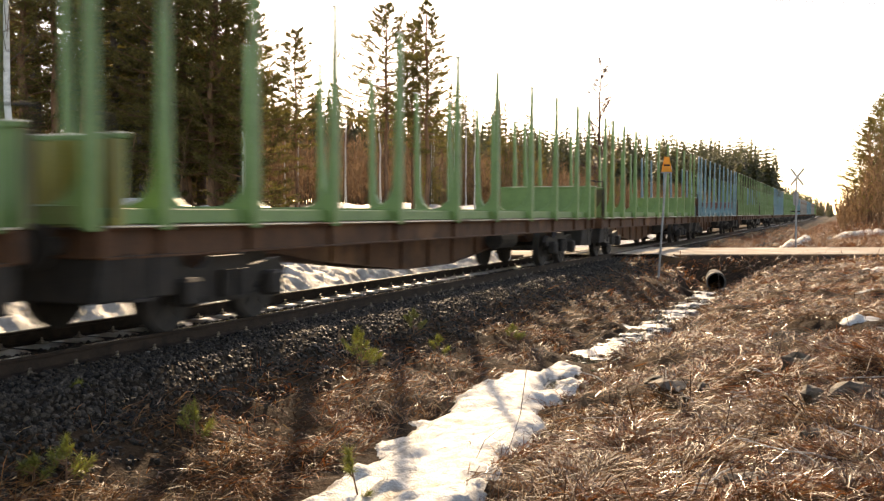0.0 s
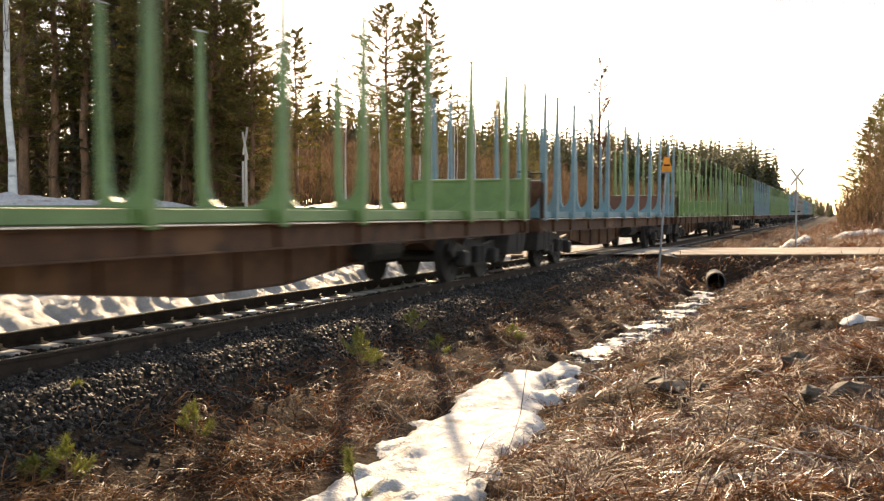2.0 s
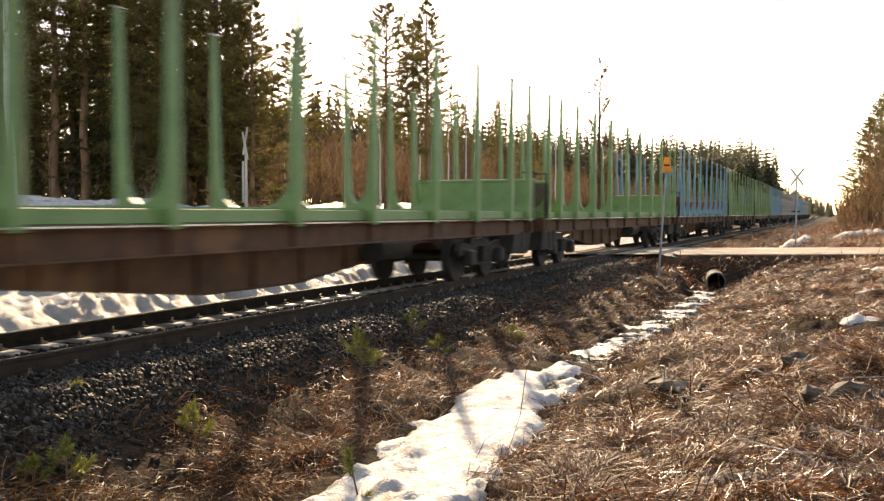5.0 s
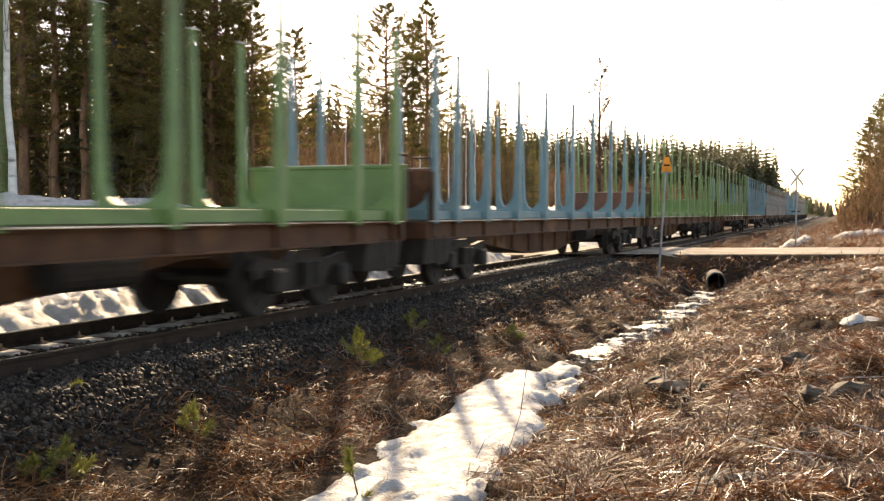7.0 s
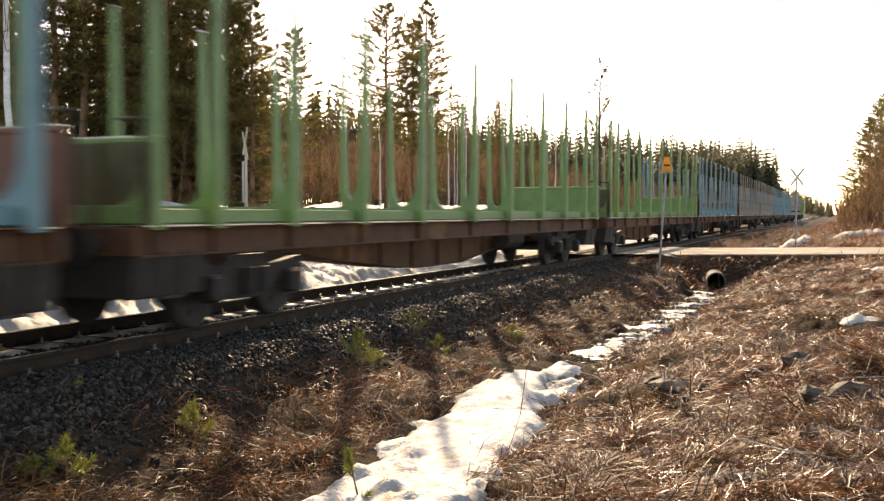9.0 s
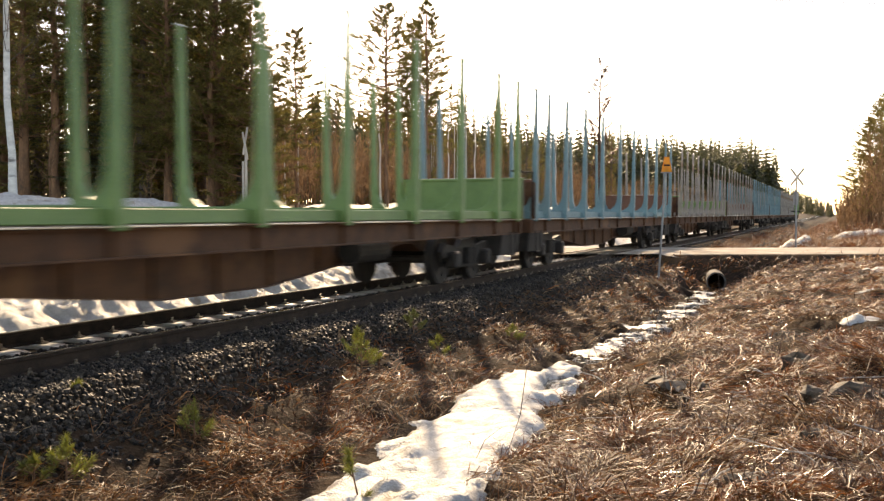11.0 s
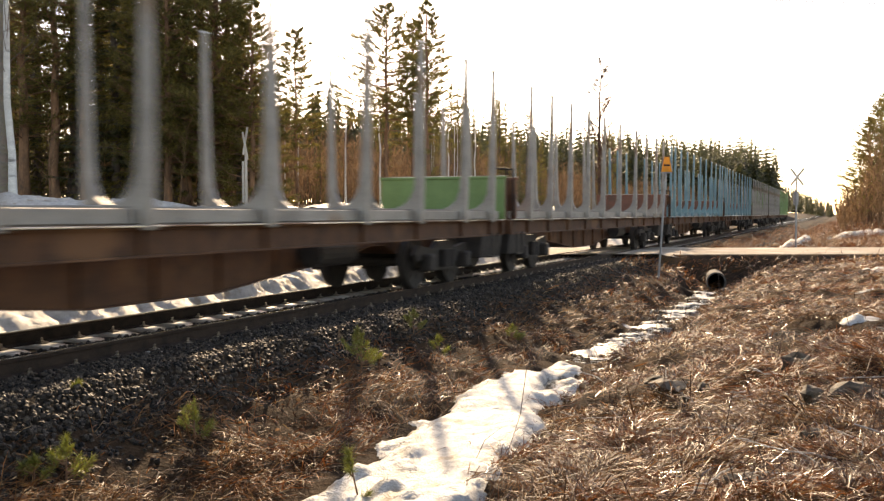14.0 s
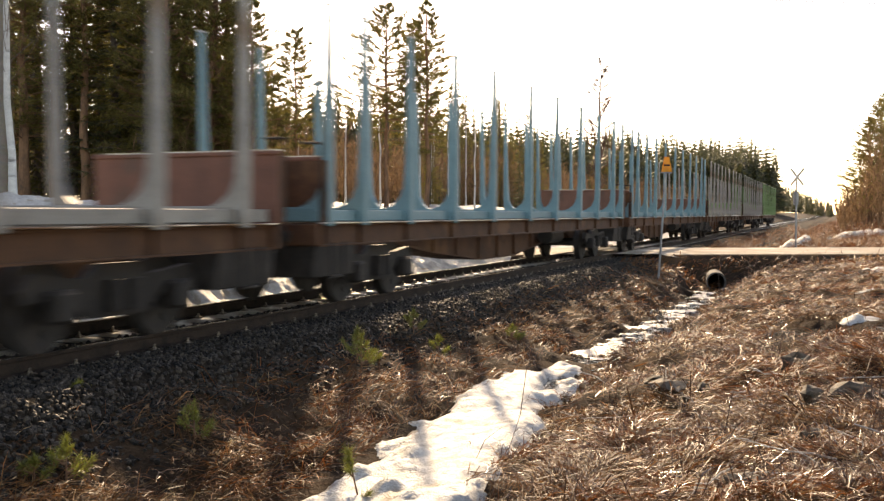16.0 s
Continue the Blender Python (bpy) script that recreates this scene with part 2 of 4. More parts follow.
for sx in (-0.797, 0.797):
    rail_ob = thing("rail", "rusty steel rail with a polished running surface", "rail", "rails of the track", "structure")
    part("rail_body", prism([(u + TRACK_X + sx, v) for u, v in rail_profile()], 1, -60, 900), "rail", rail_ob)
    part("rail_head", box(TRACK_X + sx - 0.028, -60, -0.003, TRACK_X + sx + 0.028, 900, 0.001), "rail_top", rail_ob, "polished steel running surface")


def track_sleepers():
    base = thing("sleeper", "grey concrete railway sleeper in dark ballast", "sleeper", "sleepers of the track")
    outline = [(-1.3, -0.33), (1.3, -0.33), (1.3, -0.2), (1.05, -0.172), (0.45, -0.172), (0.3, -0.2), (-0.3, -0.2), (-0.45, -0.172), (-1.05, -0.172), (-1.3, -0.2)]
    part("block", prism(outline, 1, -0.13, 0.13, bevel=0.015), "sleeper", base)
    for sx in (-0.797, 0.797):
        for o in (-0.12, 0.12):
            bm = rod((sx + o, 0, -0.18), (sx + o, 0, -0.1), 0.016, seg=6)
            rod((sx + o, 0, -0.155), (sx + o, 0, -0.135), 0.03, seg=6, bm=bm)
            box(sx + o - 0.05, -0.05, -0.172, sx + o + 0.05, 0.05, -0.15, bm)
            part("clip", bm, "clip_steel", base, "rusty rail fastening")
    base.location = (TRACK_X, -2.0, 0)
    for i in range(1, 110):
        copy_thing(base, pose(TRACK_X, -2.0 + i * 0.61, 0))


track_sleepers()
far_sleepers = bmesh.new()
for i in range(110, 500):
    box(TRACK_X - 1.3, -2.13 + i * 0.61, -0.3, TRACK_X + 1.3, -1.87 + i * 0.61, -0.172, far_sleepers)
tagged(part("distant_sleepers", far_sleepers, "sleeper"), "grey sleepers far along the track", "sleeper", kind="stuff")

# ---------------- timber wagons ----------------
PITCH_W = 21.7                       # wagon length over couplings
CEN = -10.3                          # middle of a wagon from its rear end panel
STAKES = [9.98, 8.65, 6.5, 4.35, 1.88, -0.4, -3.0, -5.2, -7.25, -8.95, -10.05]
GREY_STAKES = [9.55, 7.95, 5.8, 3.75, 1.05, -1.3, -3.3, -5.3, -7.2, -8.95]


def stake_mesh(side):
    """Upright stake with a curved foot that joins the cross bearer."""
    s = side
    out = [(s * 1.45, 1.165), (s * 1.46, 1.9), (s * 1.46, 4.2), (s * 1.4, 4.2), (s * 1.35, 2.2), (s * 1.32, 1.75), (s * 1.24, 1.58), (s * 1.1, 1.47), (s * 1.0, 1.44), (s * 1.0, 1.3)]
    bm = prism(out, 1, -0.085, 0.085)
    for v in bm.verts:
        if v.co.z > 2.0:
            v.co.y *= 0.6 if v.co.z > 4 else 0.92
    return bevelled(bm, 0.012)


def side_sill(side, spots):
    """Shallow channel along the deck edge with flanges and stiffeners."""
    x = side * 1.3
    bm = box(x - 0.01, CEN - 10.25, 0.9, x + 0.01, CEN + 10.25, 1.2)
    for z in (0.89, 1.175):
        box(x - 0.07, CEN - 10.25, z, x + 0.07, CEN + 10.25, z + 0.025, bm)
    for o in spots:
        box(min(x, x + side * 0.065), CEN + o - 0.01, 0.916, max(x, x + side * 0.065), CEN + o + 0.01, 1.174, bm)
    return bm


def belly_beam():
    """Fish-bellied centre beam: two deep webs, a bottom plate and ribs."""
    low = [(10.2, 0.64), (6.7, 0.64), (6.3, 0.8), (5.7, 0.8), (4.5, 0.63), (1.2, 0.33), (-1.2, 0.33), (-4.5, 0.63), (-5.7, 0.8), (-6.3, 0.8), (-6.7, 0.64), (-10.2, 0.64)]
    outline = [(CEN + 10.2, 1.195)] + [(CEN + a, b) for a, b in low] + [(CEN - 10.2, 1.195)]
    bm = None
    for x in (-0.45, 0.45):
        bm = prism(outline, 0, x - 0.01, x + 0.01, bm)
    for (y0, z0), (y1, z1) in zip(low, low[1:]):
        prism([(CEN + y0, z0 - 0.02), (CEN + y1, z1 - 0.02), (CEN + y1, z1 - 0.002), (CEN + y0, z0 - 0.002)], 0, -0.52, 0.52, bm)
    for o in (-4.0, -2.7, -1.3, 0.0, 1.3, 2.7, 4.0):
        z = float(np.interp(abs(o), [1.2, 4.5], [0.33, 0.63]))
        for s in (-1, 1):
            box(min(s * 0.461, s * 0.51), CEN + o - 0.01, z + 0.004, max(s * 0.461, s * 0.51), CEN + o + 0.01, 1.19, bm)
    return bm


def end_panel(y, parent, mat, outer, back):
    """Transverse end wall with posts, in its own colour inside and brown outside."""
    wall = part("end_panel", box(-1.42, y - 0.02, 1.22, 1.42, y + 0.02, 2.08), mat, parent)
    part("outer_sheet", box(-1.42, y + outer * 0.021, 1.22, 1.42, y + outer * 0.035, 2.07), back, wall, "dull outer face in a second colour")
    part("top_rail", box(-1.45, y - 0.045, 2.07, 1.45, y + 0.045, 2.13, bevel=0.012), mat, wall)
    # sun glint along the wall top, put in as a thin pale strip
    part("top_cap", box(-1.46, y - 0.03, 2.131, 1.46, y + 0.03, 2.142), "glint_metal", wall, "pale metal strip for the sun glint on the top edge")
    for x in (-1.38, -0.7, 0.0, 0.7, 1.38):
        part("post", box(x - 0.05, y + outer * 0.036, 1.2, x + 0.05, y + outer * 0.13, 2.07, bevel=0.01), back, wall)
    part("grab_rail", rod((1.1, y + outer * 0.2, 2.3), (1.4, y + outer * 0.2, 2.3), 0.018, bm=rod((1.4, y + outer * 0.16, 1.3), (1.4, y + outer * 0.2, 2.3), 0.018)), "iron", wall)
    return wall


def wheelset_mesh():
    bm = rod((-1.1, 0, 0), (1.1, 0, 0), 0.075, seg=12)
    for sx in (-1, 1):
        x = sx * 0.797
        rod((x - 0.06, 0, 0), (x + 0.065, 0, 0), 0.46, seg=36, bm=bm)
        rod((x - sx * 0.09, 0, 0), (x - sx * 0.06, 0, 0), 0.49, seg=36, bm=bm)
        rod((x + sx * 0.065, 0, 0), (x + sx * 0.1, 0, 0), 0.14, seg=16, bm=bm)
        for k in range(6):
            a = k * math.pi / 3
            rod((x + sx * 0.066, 0.28 * math.cos(a), 0.28 * math.sin(a)), (x + sx * 0.075, 0.28 * math.cos(a), 0.28 * math.sin(a)), 0.05, seg=8, bm=bm)
    return bm




def bogie(y, parent):
    """Two-axle bogie with side frames, springs and axle boxes."""
    frame_bm = None
    for sx in (-1, 1):
        x = sx * 1.02
        out = [(-1.35, 0.62), (-1.2, 0.78), (-0.5, 0.7), (-0.3, 0.84), (0.3, 0.84), (0.5, 0.7), (1.2, 0.78), (1.35, 0.62), (1.3, 0.5), (0.75, 0.56), (0.45, 0.3), (-0.45, 0.3), (-0.75, 0.56), (-1.3, 0.5)]
        frame_bm = prism([(y + a, b) for a, b in out], 0, x - 0.05, x + 0.05, frame_bm)
    box(-1.05, y - 0.2, 0.42, 1.05, y + 0.2, 0.66, frame_bm)
    fr = part("bogie_frame", frame_bm, "iron", parent, "dark grimy cast bogie frame")
    for sx in (-1, 1):
        for o in (-0.9, 0.9):
            part("axle_box", box(sx * 1.0, y + o - 0.14, 0.3, sx * 1.24, y + o + 0.14, 0.62, bevel=0.04), "iron", fr)
        for o in (-0.14, 0.14):
            part("spring", rod((sx * 1.14, y + o, 0.36), (sx * 1.14, y + o, 0.68), 0.085, seg=10), "iron", fr)
        for o in (-0.4, 0.4):
            part("brake_shoe", box(sx * 0.74, y + o - 0.04, 0.25, sx * 0.86, y + o + 0.04, 0.62), "iron", fr)
    for o in (-0.9, 0.9):
        ws = part("wheelset", wheelset_mesh(), "iron", fr)
        ws.location = (0, y + o, 0.46)


def build_wagon(stakes, panel, back, label):
    w = thing("timber_wagon", label, "railway wagon", "wagons of the train")
    spots = GREY_STAKES if stakes == "grey" else [o - 0.45 for o in STAKES] if back == "olive" else STAKES
    for s in (-1, 1):
        part("side_beam", side_sill(s, spots), "rust", w)
        # pale strip added as the bright glint line of the sunlit deck
        part("deck_edge", box(s * 1.36, CEN - 10.25, 1.201, s * 1.44, CEN + 10.25, 1.224, bevel=0.006), "glint_metal", w, "pale metal strip for the glint along the deck edge")
        part("side_rail", box(s * 1.26, CEN - 10.2, 1.236, s * 1.33, CEN + 10.2, 1.395, bevel=0.01), stakes, w)
    part("centre_beam", belly_beam(), "rust", w, "deep rusty fish-bellied centre beam")
    part("walkway", box(-0.48, CEN - 10.2, 1.2, 0.48, CEN + 10.2, 1.228), "deck_wood", w, "narrow grey plank walkway along the middle")
    for o in spots:
        y = CEN + o
        b = part("cross_bearer", box(-1.3, y - 0.09, 1.229, 1.3, y + 0.09, 1.43, bevel=0.015), stakes, w)
        for s in (-1, 1):
            st = part("stake", stake_mesh(s), stakes, b)
            st.location.y = y
            # small pale plate added for the sunlit glint on each stake top
            part("stake_cap", box(s * 1.38, y - 0.07, 4.201, s * 1.475, y + 0.07, 4.215), "glint_metal", b, "pale metal plate for the sun glint on the stake top")
    end_panel(0.0, w, panel, 1, back)
    end_panel(CEN * 2 + 0.25, w, panel, -1, back)
    for y in (CEN + 7.75, CEN - 7.75):
        bogie(y, w)
    for e in (1, -1):
        ye = CEN + e * 10.25
        part("head_stock", box(-1.4, min(ye, ye + e * 0.12), 0.9, 1.4, max(ye, ye + e * 0.12), 1.2, bevel=0.015), "rust", w)
        part("draft_box", prism([(-1.36, 0.92), (-1.3, 0.46), (1.3, 0.46), (1.36, 0.92)], 1, min(ye - e * 1.15, ye + e * 0.08), max(ye - e * 1.15, ye + e * 0.08), bevel=0.02), "iron", w)
        for s in (-1, 1):
            bm = rod((s * 0.9, ye + e * 0.1, 1.03), (s * 0.9, ye + e * 0.42, 1.03), 0.09, seg=14)
            rod((s * 0.9, ye + e * 0.42, 1.03), (s * 0.9, ye + e * 0.47, 1.03), 0.22, seg=20, bm=bm)
            part("buffer", bm, "iron", w)
        part("coupling", box(-0.06, min(ye, ye + e * 0.62), 0.93, 0.06, max(ye, ye + e * 0.62), 1.07, bevel=0.02), "iron", w)
        hose = rod((0.3, ye + e * 0.12, 0.95), (0.32, ye + e * 0.32, 0.6), 0.025)
        rod((0.32, ye + e * 0.32, 0.6), (0.25, ye + e * 0.6, 0.55), 0.025, bm=hose)
        part("brake_hose", hose, "dark", w)
        part("step", box(1.25, ye - e * 0.5 - 0.2, 0.45, 1.4, ye - e * 0.5 + 0.2, 0.48, bm=box(1.38, ye - e * 0.5 - 0.2, 0.45, 1.4, ye - e * 0.5 - 0.17, 0.95, bm=box(1.38, ye - e * 0.5 + 0.17, 0.45, 1.4, ye - e * 0.5 + 0.2, 0.95))), "iron", w)
    part("air_tank", rod((0.75, CEN + 3.2, 0.75), (0.75, CEN + 4.4, 0.75), 0.2, seg=16), "iron", w)
    return w


KINDS = {
    "gg": build_wagon("green", "green", "olive_brown", "empty timber wagon with green stakes and green end walls"),
    "go": build_wagon("green", "green", "olive", "empty timber wagon with green stakes and olive front wall"),
    "br": build_wagon("blue", "redbrown", "rust", "empty timber wagon with turquoise stakes and rusty red end walls"),
    "sg": build_wagon("grey", "green", "rust", "empty timber wagon with grey stakes and green end walls"),
    "sr": build_wagon("grey", "redbrown", "rust", "empty timber wagon with grey stakes and rusty red end walls"),
}
ORDER = ["gg", "gg", "gg", "go", "gg", "br", "gg", "gg", "br", "gg", "gg", "br", "sg", "sr", "br", "br", "sg", "sg", "gg"]   # wagons -3 to 15
WAGONS = []
used_kinds = set()
for i, kind_key in enumerate(ORDER):
    src_wagon = KINDS[kind_key]
    WAGONS.append((i - 3, src_wagon if kind_key not in used_kinds else copy_thing(src_wagon, Matrix())))
    used_kinds.add(kind_key)


SLACK = {7: 0.25, 9: 0.5}             # play in the couplings, metres


def travelled(t):
    """Wagons that have gone by since t = 0; the train gains a little speed."""
    return 0.6497 * t + 0.0016 * t * t


def wagon_y(k, t):
    """Place of wagon k's rear end panel along the track."""
    return 14.12 + SLACK.get(k, 0.0) + (k + 0.651 - travelled(t)) * PITCH_W

# ---------------- snow ----------------
F_AX, R_AX = Vector((-math.sin(radians(YAW)), math.cos(radians(YAW)))), Vector((math.cos(radians(YAW)), math.sin(radians(YAW))))


def spot(bearing, far):
    """Plan point at a distance ahead of the tripod, bearing = sideways over ahead."""
    p = (F_AX + R_AX * bearing) * far
    return p.x, p.y


def smooth(a, b, v):
    t = min(1.0, max(0.0, (v - a) / (b - a)))
    return t * t * (3 - 2 * t)


def snow_patch(blobs, step, thick, label, ragged=0.35, level=None, lumps=(0.045, 0.012, 0.007, 0.006), mat="snow"):
    """Snow lying on the ground over soft-edged ellipses (x, y, half length, half width, turn)."""
    x0, x1 = min(b[0] - max(b[2], b[3]) * 1.3 for b in blobs), max(b[0] + max(b[2], b[3]) * 1.3 for b in blobs)
    y0, y1 = min(b[1] - max(b[2], b[3]) * 1.3 for b in blobs), max(b[1] + max(b[2], b[3]) * 1.3 for b in blobs)
    nx, ny = int((x1 - x0) / step) + 2, int((y1 - y0) / step) + 2
    verts, inside = [], []
    for j in range(ny):
        for i in range(nx):
            x, y = x0 + i * step, y0 + j * step
            best = -9.0
            for bx, by, a, b, turn in blobs:
                c, s = math.cos(radians(turn)), math.sin(radians(turn))
                u, v = ((x - bx) * c + (y - by) * s) / a, (-(x - bx) * s + (y - by) * c) / b
                best = max(best, 1 - math.hypot(u, v))
            best += ragged * (noise.noise((x * 1.3, y * 1.3, 9)) * 0.6 + noise.noise((x * 4.1, y * 4.1, 3)) * 0.45 + noise.noise((x * 11, y * 11, 5)) * 0.2)
            rise = thick * (smooth(0.0, 0.45, best) * 1.0 - 0.08) + (lumps[0] * noise.noise((x * 1.7, y * 1.7, 1)) + lumps[1] * noise.noise((x * 5, y * 5, 6)) + lumps[2] * noise.noise((x * 12, y * 12, 2)) + lumps[3] * noise.noise((x * 24, y * 24, 6))) * smooth(0, 0.3, best)
            low = height(x, y)
            high = low if level is None else max(low, level(x, y))
            verts.append((x, y, low + (high - low) * smooth(-0.02, 0.2, best) + rise))
            inside.append(best > -0.02)
    faces = []
    for j in range(ny - 1):
        for i in range(nx - 1):
            q = (j * nx + i, j * nx + i + 1, (j + 1) * nx + i + 1, (j + 1) * nx + i)
            if all(inside[k] for k in q):
                faces.append(q)
    ob = soup("snow_patch", verts, faces, mat, smooth=True)
    return tagged(ob, label, "snow", "old snow left on the ground", "structure")


def ditch_level(x, y):
    return float(np.interp(-x, PD, PZ)) + 0.1


snow_patch([(-2.8, 4.4, 2.2, 0.62, 97), (-2.98, 6.6, 2.1, 0.7, 97), (-3.22, 8.8, 1.8, 0.68, 97), (-3.5, 10.5, 1.5, 0.48, 97), (-3.62, 11.8, 1.1, 0.34, 97)], 0.04, 0.1,
           "grainy old snow lying in the ditch", 0.3, ditch_level, (0.035, 0.022, 0.016, 0.011))
BANK_D, BANK_Z = [9.5, 9.75, 10.2, 11, 13, 16, 18, 21, 24, 30], [-0.3, -0.16, 0.02, 0.14, 0.4, 0.98, 1.36, 1.62, 1.7, 1.8]


def bank_level(x, y):
    return float(np.interp(-x, BANK_D, BANK_Z)) if 9.4 < -x < 30 and road_off(x, y) > 3.2 else -9


snow_patch([(-13.5, y, 7.0, 4.1, 90) for y in range(-2, 31, 5)], 0.08, 0.1, "bright snow bank beyond the rails", 0.12, bank_level, (0.14, 0.12, 0.07, 0.0))
snow_patch([(-21, y, 4.0, 3.6, 90) for y in (18, 23, 28, 44, 52, 62, 75)], 0.3, 0.3, "snow at the edge of the wood", 0.35)
snow_patch([(-14, y, 9.0, 3.4, 90) for y in (48, 60, 74, 90)], 0.35, 0.2, "snow along the track beyond the crossing", 0.45)
for bear, far, a, b, turn, th in ((0.346, 52, 1.1, 1.8, 20, 1.1), (0.359, 54, 0.8, 1.5, 20, 1.1), (0.425, 51, 2.2, 1.0, 25, 0.6), (0.44, 20, 0.5, 0.25, 20, 0.1), (0.437, 26, 0.6, 0.4, 20, 0.12),
                                (0.419, 14.2, 0.36, 0.2, 20, 0.07), (0.437, 12.2, 0.26, 0.14, 10, 0.06), (0.42, 18, 0.3, 0.14, 10, 0.06), (0.39, 29, 0.5, 0.2, 15, 0.07), (0.432, 30.5, 0.6, 0.25, 15, 0.08)):
    sx0, sy0 = spot(bear, far)
    snow_patch([(sx0, sy0, a, b, turn)], 0.04 if far < 25 else 0.1, th * 0.45, "small patch of old snow in dead grass", 0.4)

snow_patch([(-3.25, 11.9, 0.9, 0.42, 95), (-3.45, 13.0, 0.7, 0.3, 85)], 0.05, 0.07, "thin wet snow fading into the ditch", 0.45)

# meltwater in the ditch
def ditch_water():
    verts, faces = [], []
    for i in range(0, 80):
        y = 11.8 + i * 0.26
        w = 0.26 + 0.2 * noise.noise((y * 0.9, 1.0, 1.0))
        z = float(np.interp(y, [11, 20, 32], [-0.82, -0.9, -1.02]))
        verts += [(-3.42 - w, y, z), (-3.42 + w, y, z)]
        if i:
            k = 2 * i
            faces.append((k - 2, k - 1, k + 1, k))
    return soup("ditch_water", verts, faces, "water", smooth=True)


tagged(ditch_water(), "dark meltwater standing in the ditch", "water", kind="structure")
snow_patch([(-3.42 + 0.12 * math.sin(k * 1.9), 13.0 + k * 1.3, 0.6, 0.2 + 0.08 * (k % 3), 92) for k in range(14)], 0.04, 0.014, "thin broken rotten ice left in the ditch", 2.2,
           lambda x, y: float(np.interp(y, [11, 20, 32], [-0.815, -0.895, -1.015])), mat="ice")


# ---------------- trees ----------------
class Soup:
    """Collects bars and sprays of needles into one mesh."""

    def __init__(self):
        self.v, self.f = [], []

    def bar(self, p, q, r0, r1, seg=4):
        p, q = Vector(p), Vector(q)
        ax = (q - p).normalized()
        u = ax.orthogonal().normalized()
        w = ax.cross(u)
        k = len(self.v)
        for c, r in ((p, r0), (q, r1)):
            for i in range(seg):
                a = 2 * math.pi * i / seg
                self.v.append(c + (u * math.cos(a) + w * math.sin(a)) * r)
        for i in range(seg):
            j = (i + 1) % seg
            self.f.append((k + i, k + j, k + seg + j, k + seg + i))

    def leaf(self, p, way, length, width, rng):
        side = way.cross(Vector((rng.uniform(-1, 1), rng.uniform(-1, 1), rng.uniform(-1, 1)))).normalized() * width
        k = len(self.v)
        self.v += [p - side, p + side, p + way * length]
        self.f.append((k, k + 1, k + 2))

    def put(self, name, mat, parent=None, is_smooth=False):
        return soup(name, self.v, self.f, mat, parent, is_smooth)


def tree_trunk(wood, h, r, rng, lean=0.0):
    pts = [Vector((0, 0, -0.3))]
    n = 9
    for i in range(1, n + 1):
        t = i / n
        pts.append(Vector((lean * t + rng.gauss(0, 0.012 * h * 0.3), rng.gauss(0, 0.012 * h * 0.3), h * t)))
    for i in range(n):
        r0, r1 = r * (1 - i / n) ** 0.75 + 0.012, r * (1 - (i + 1) / n) ** 0.75 + 0.012
        wood.bar(pts[i], pts[i + 1], r0 * (1.25 if i == 0 else 1), r1, 9)

    def at(z):
        t = min(0.999, max(0, z / h)) * n
        i = int(t)
        return pts[i].lerp(pts[i + 1], t - i)
    return at


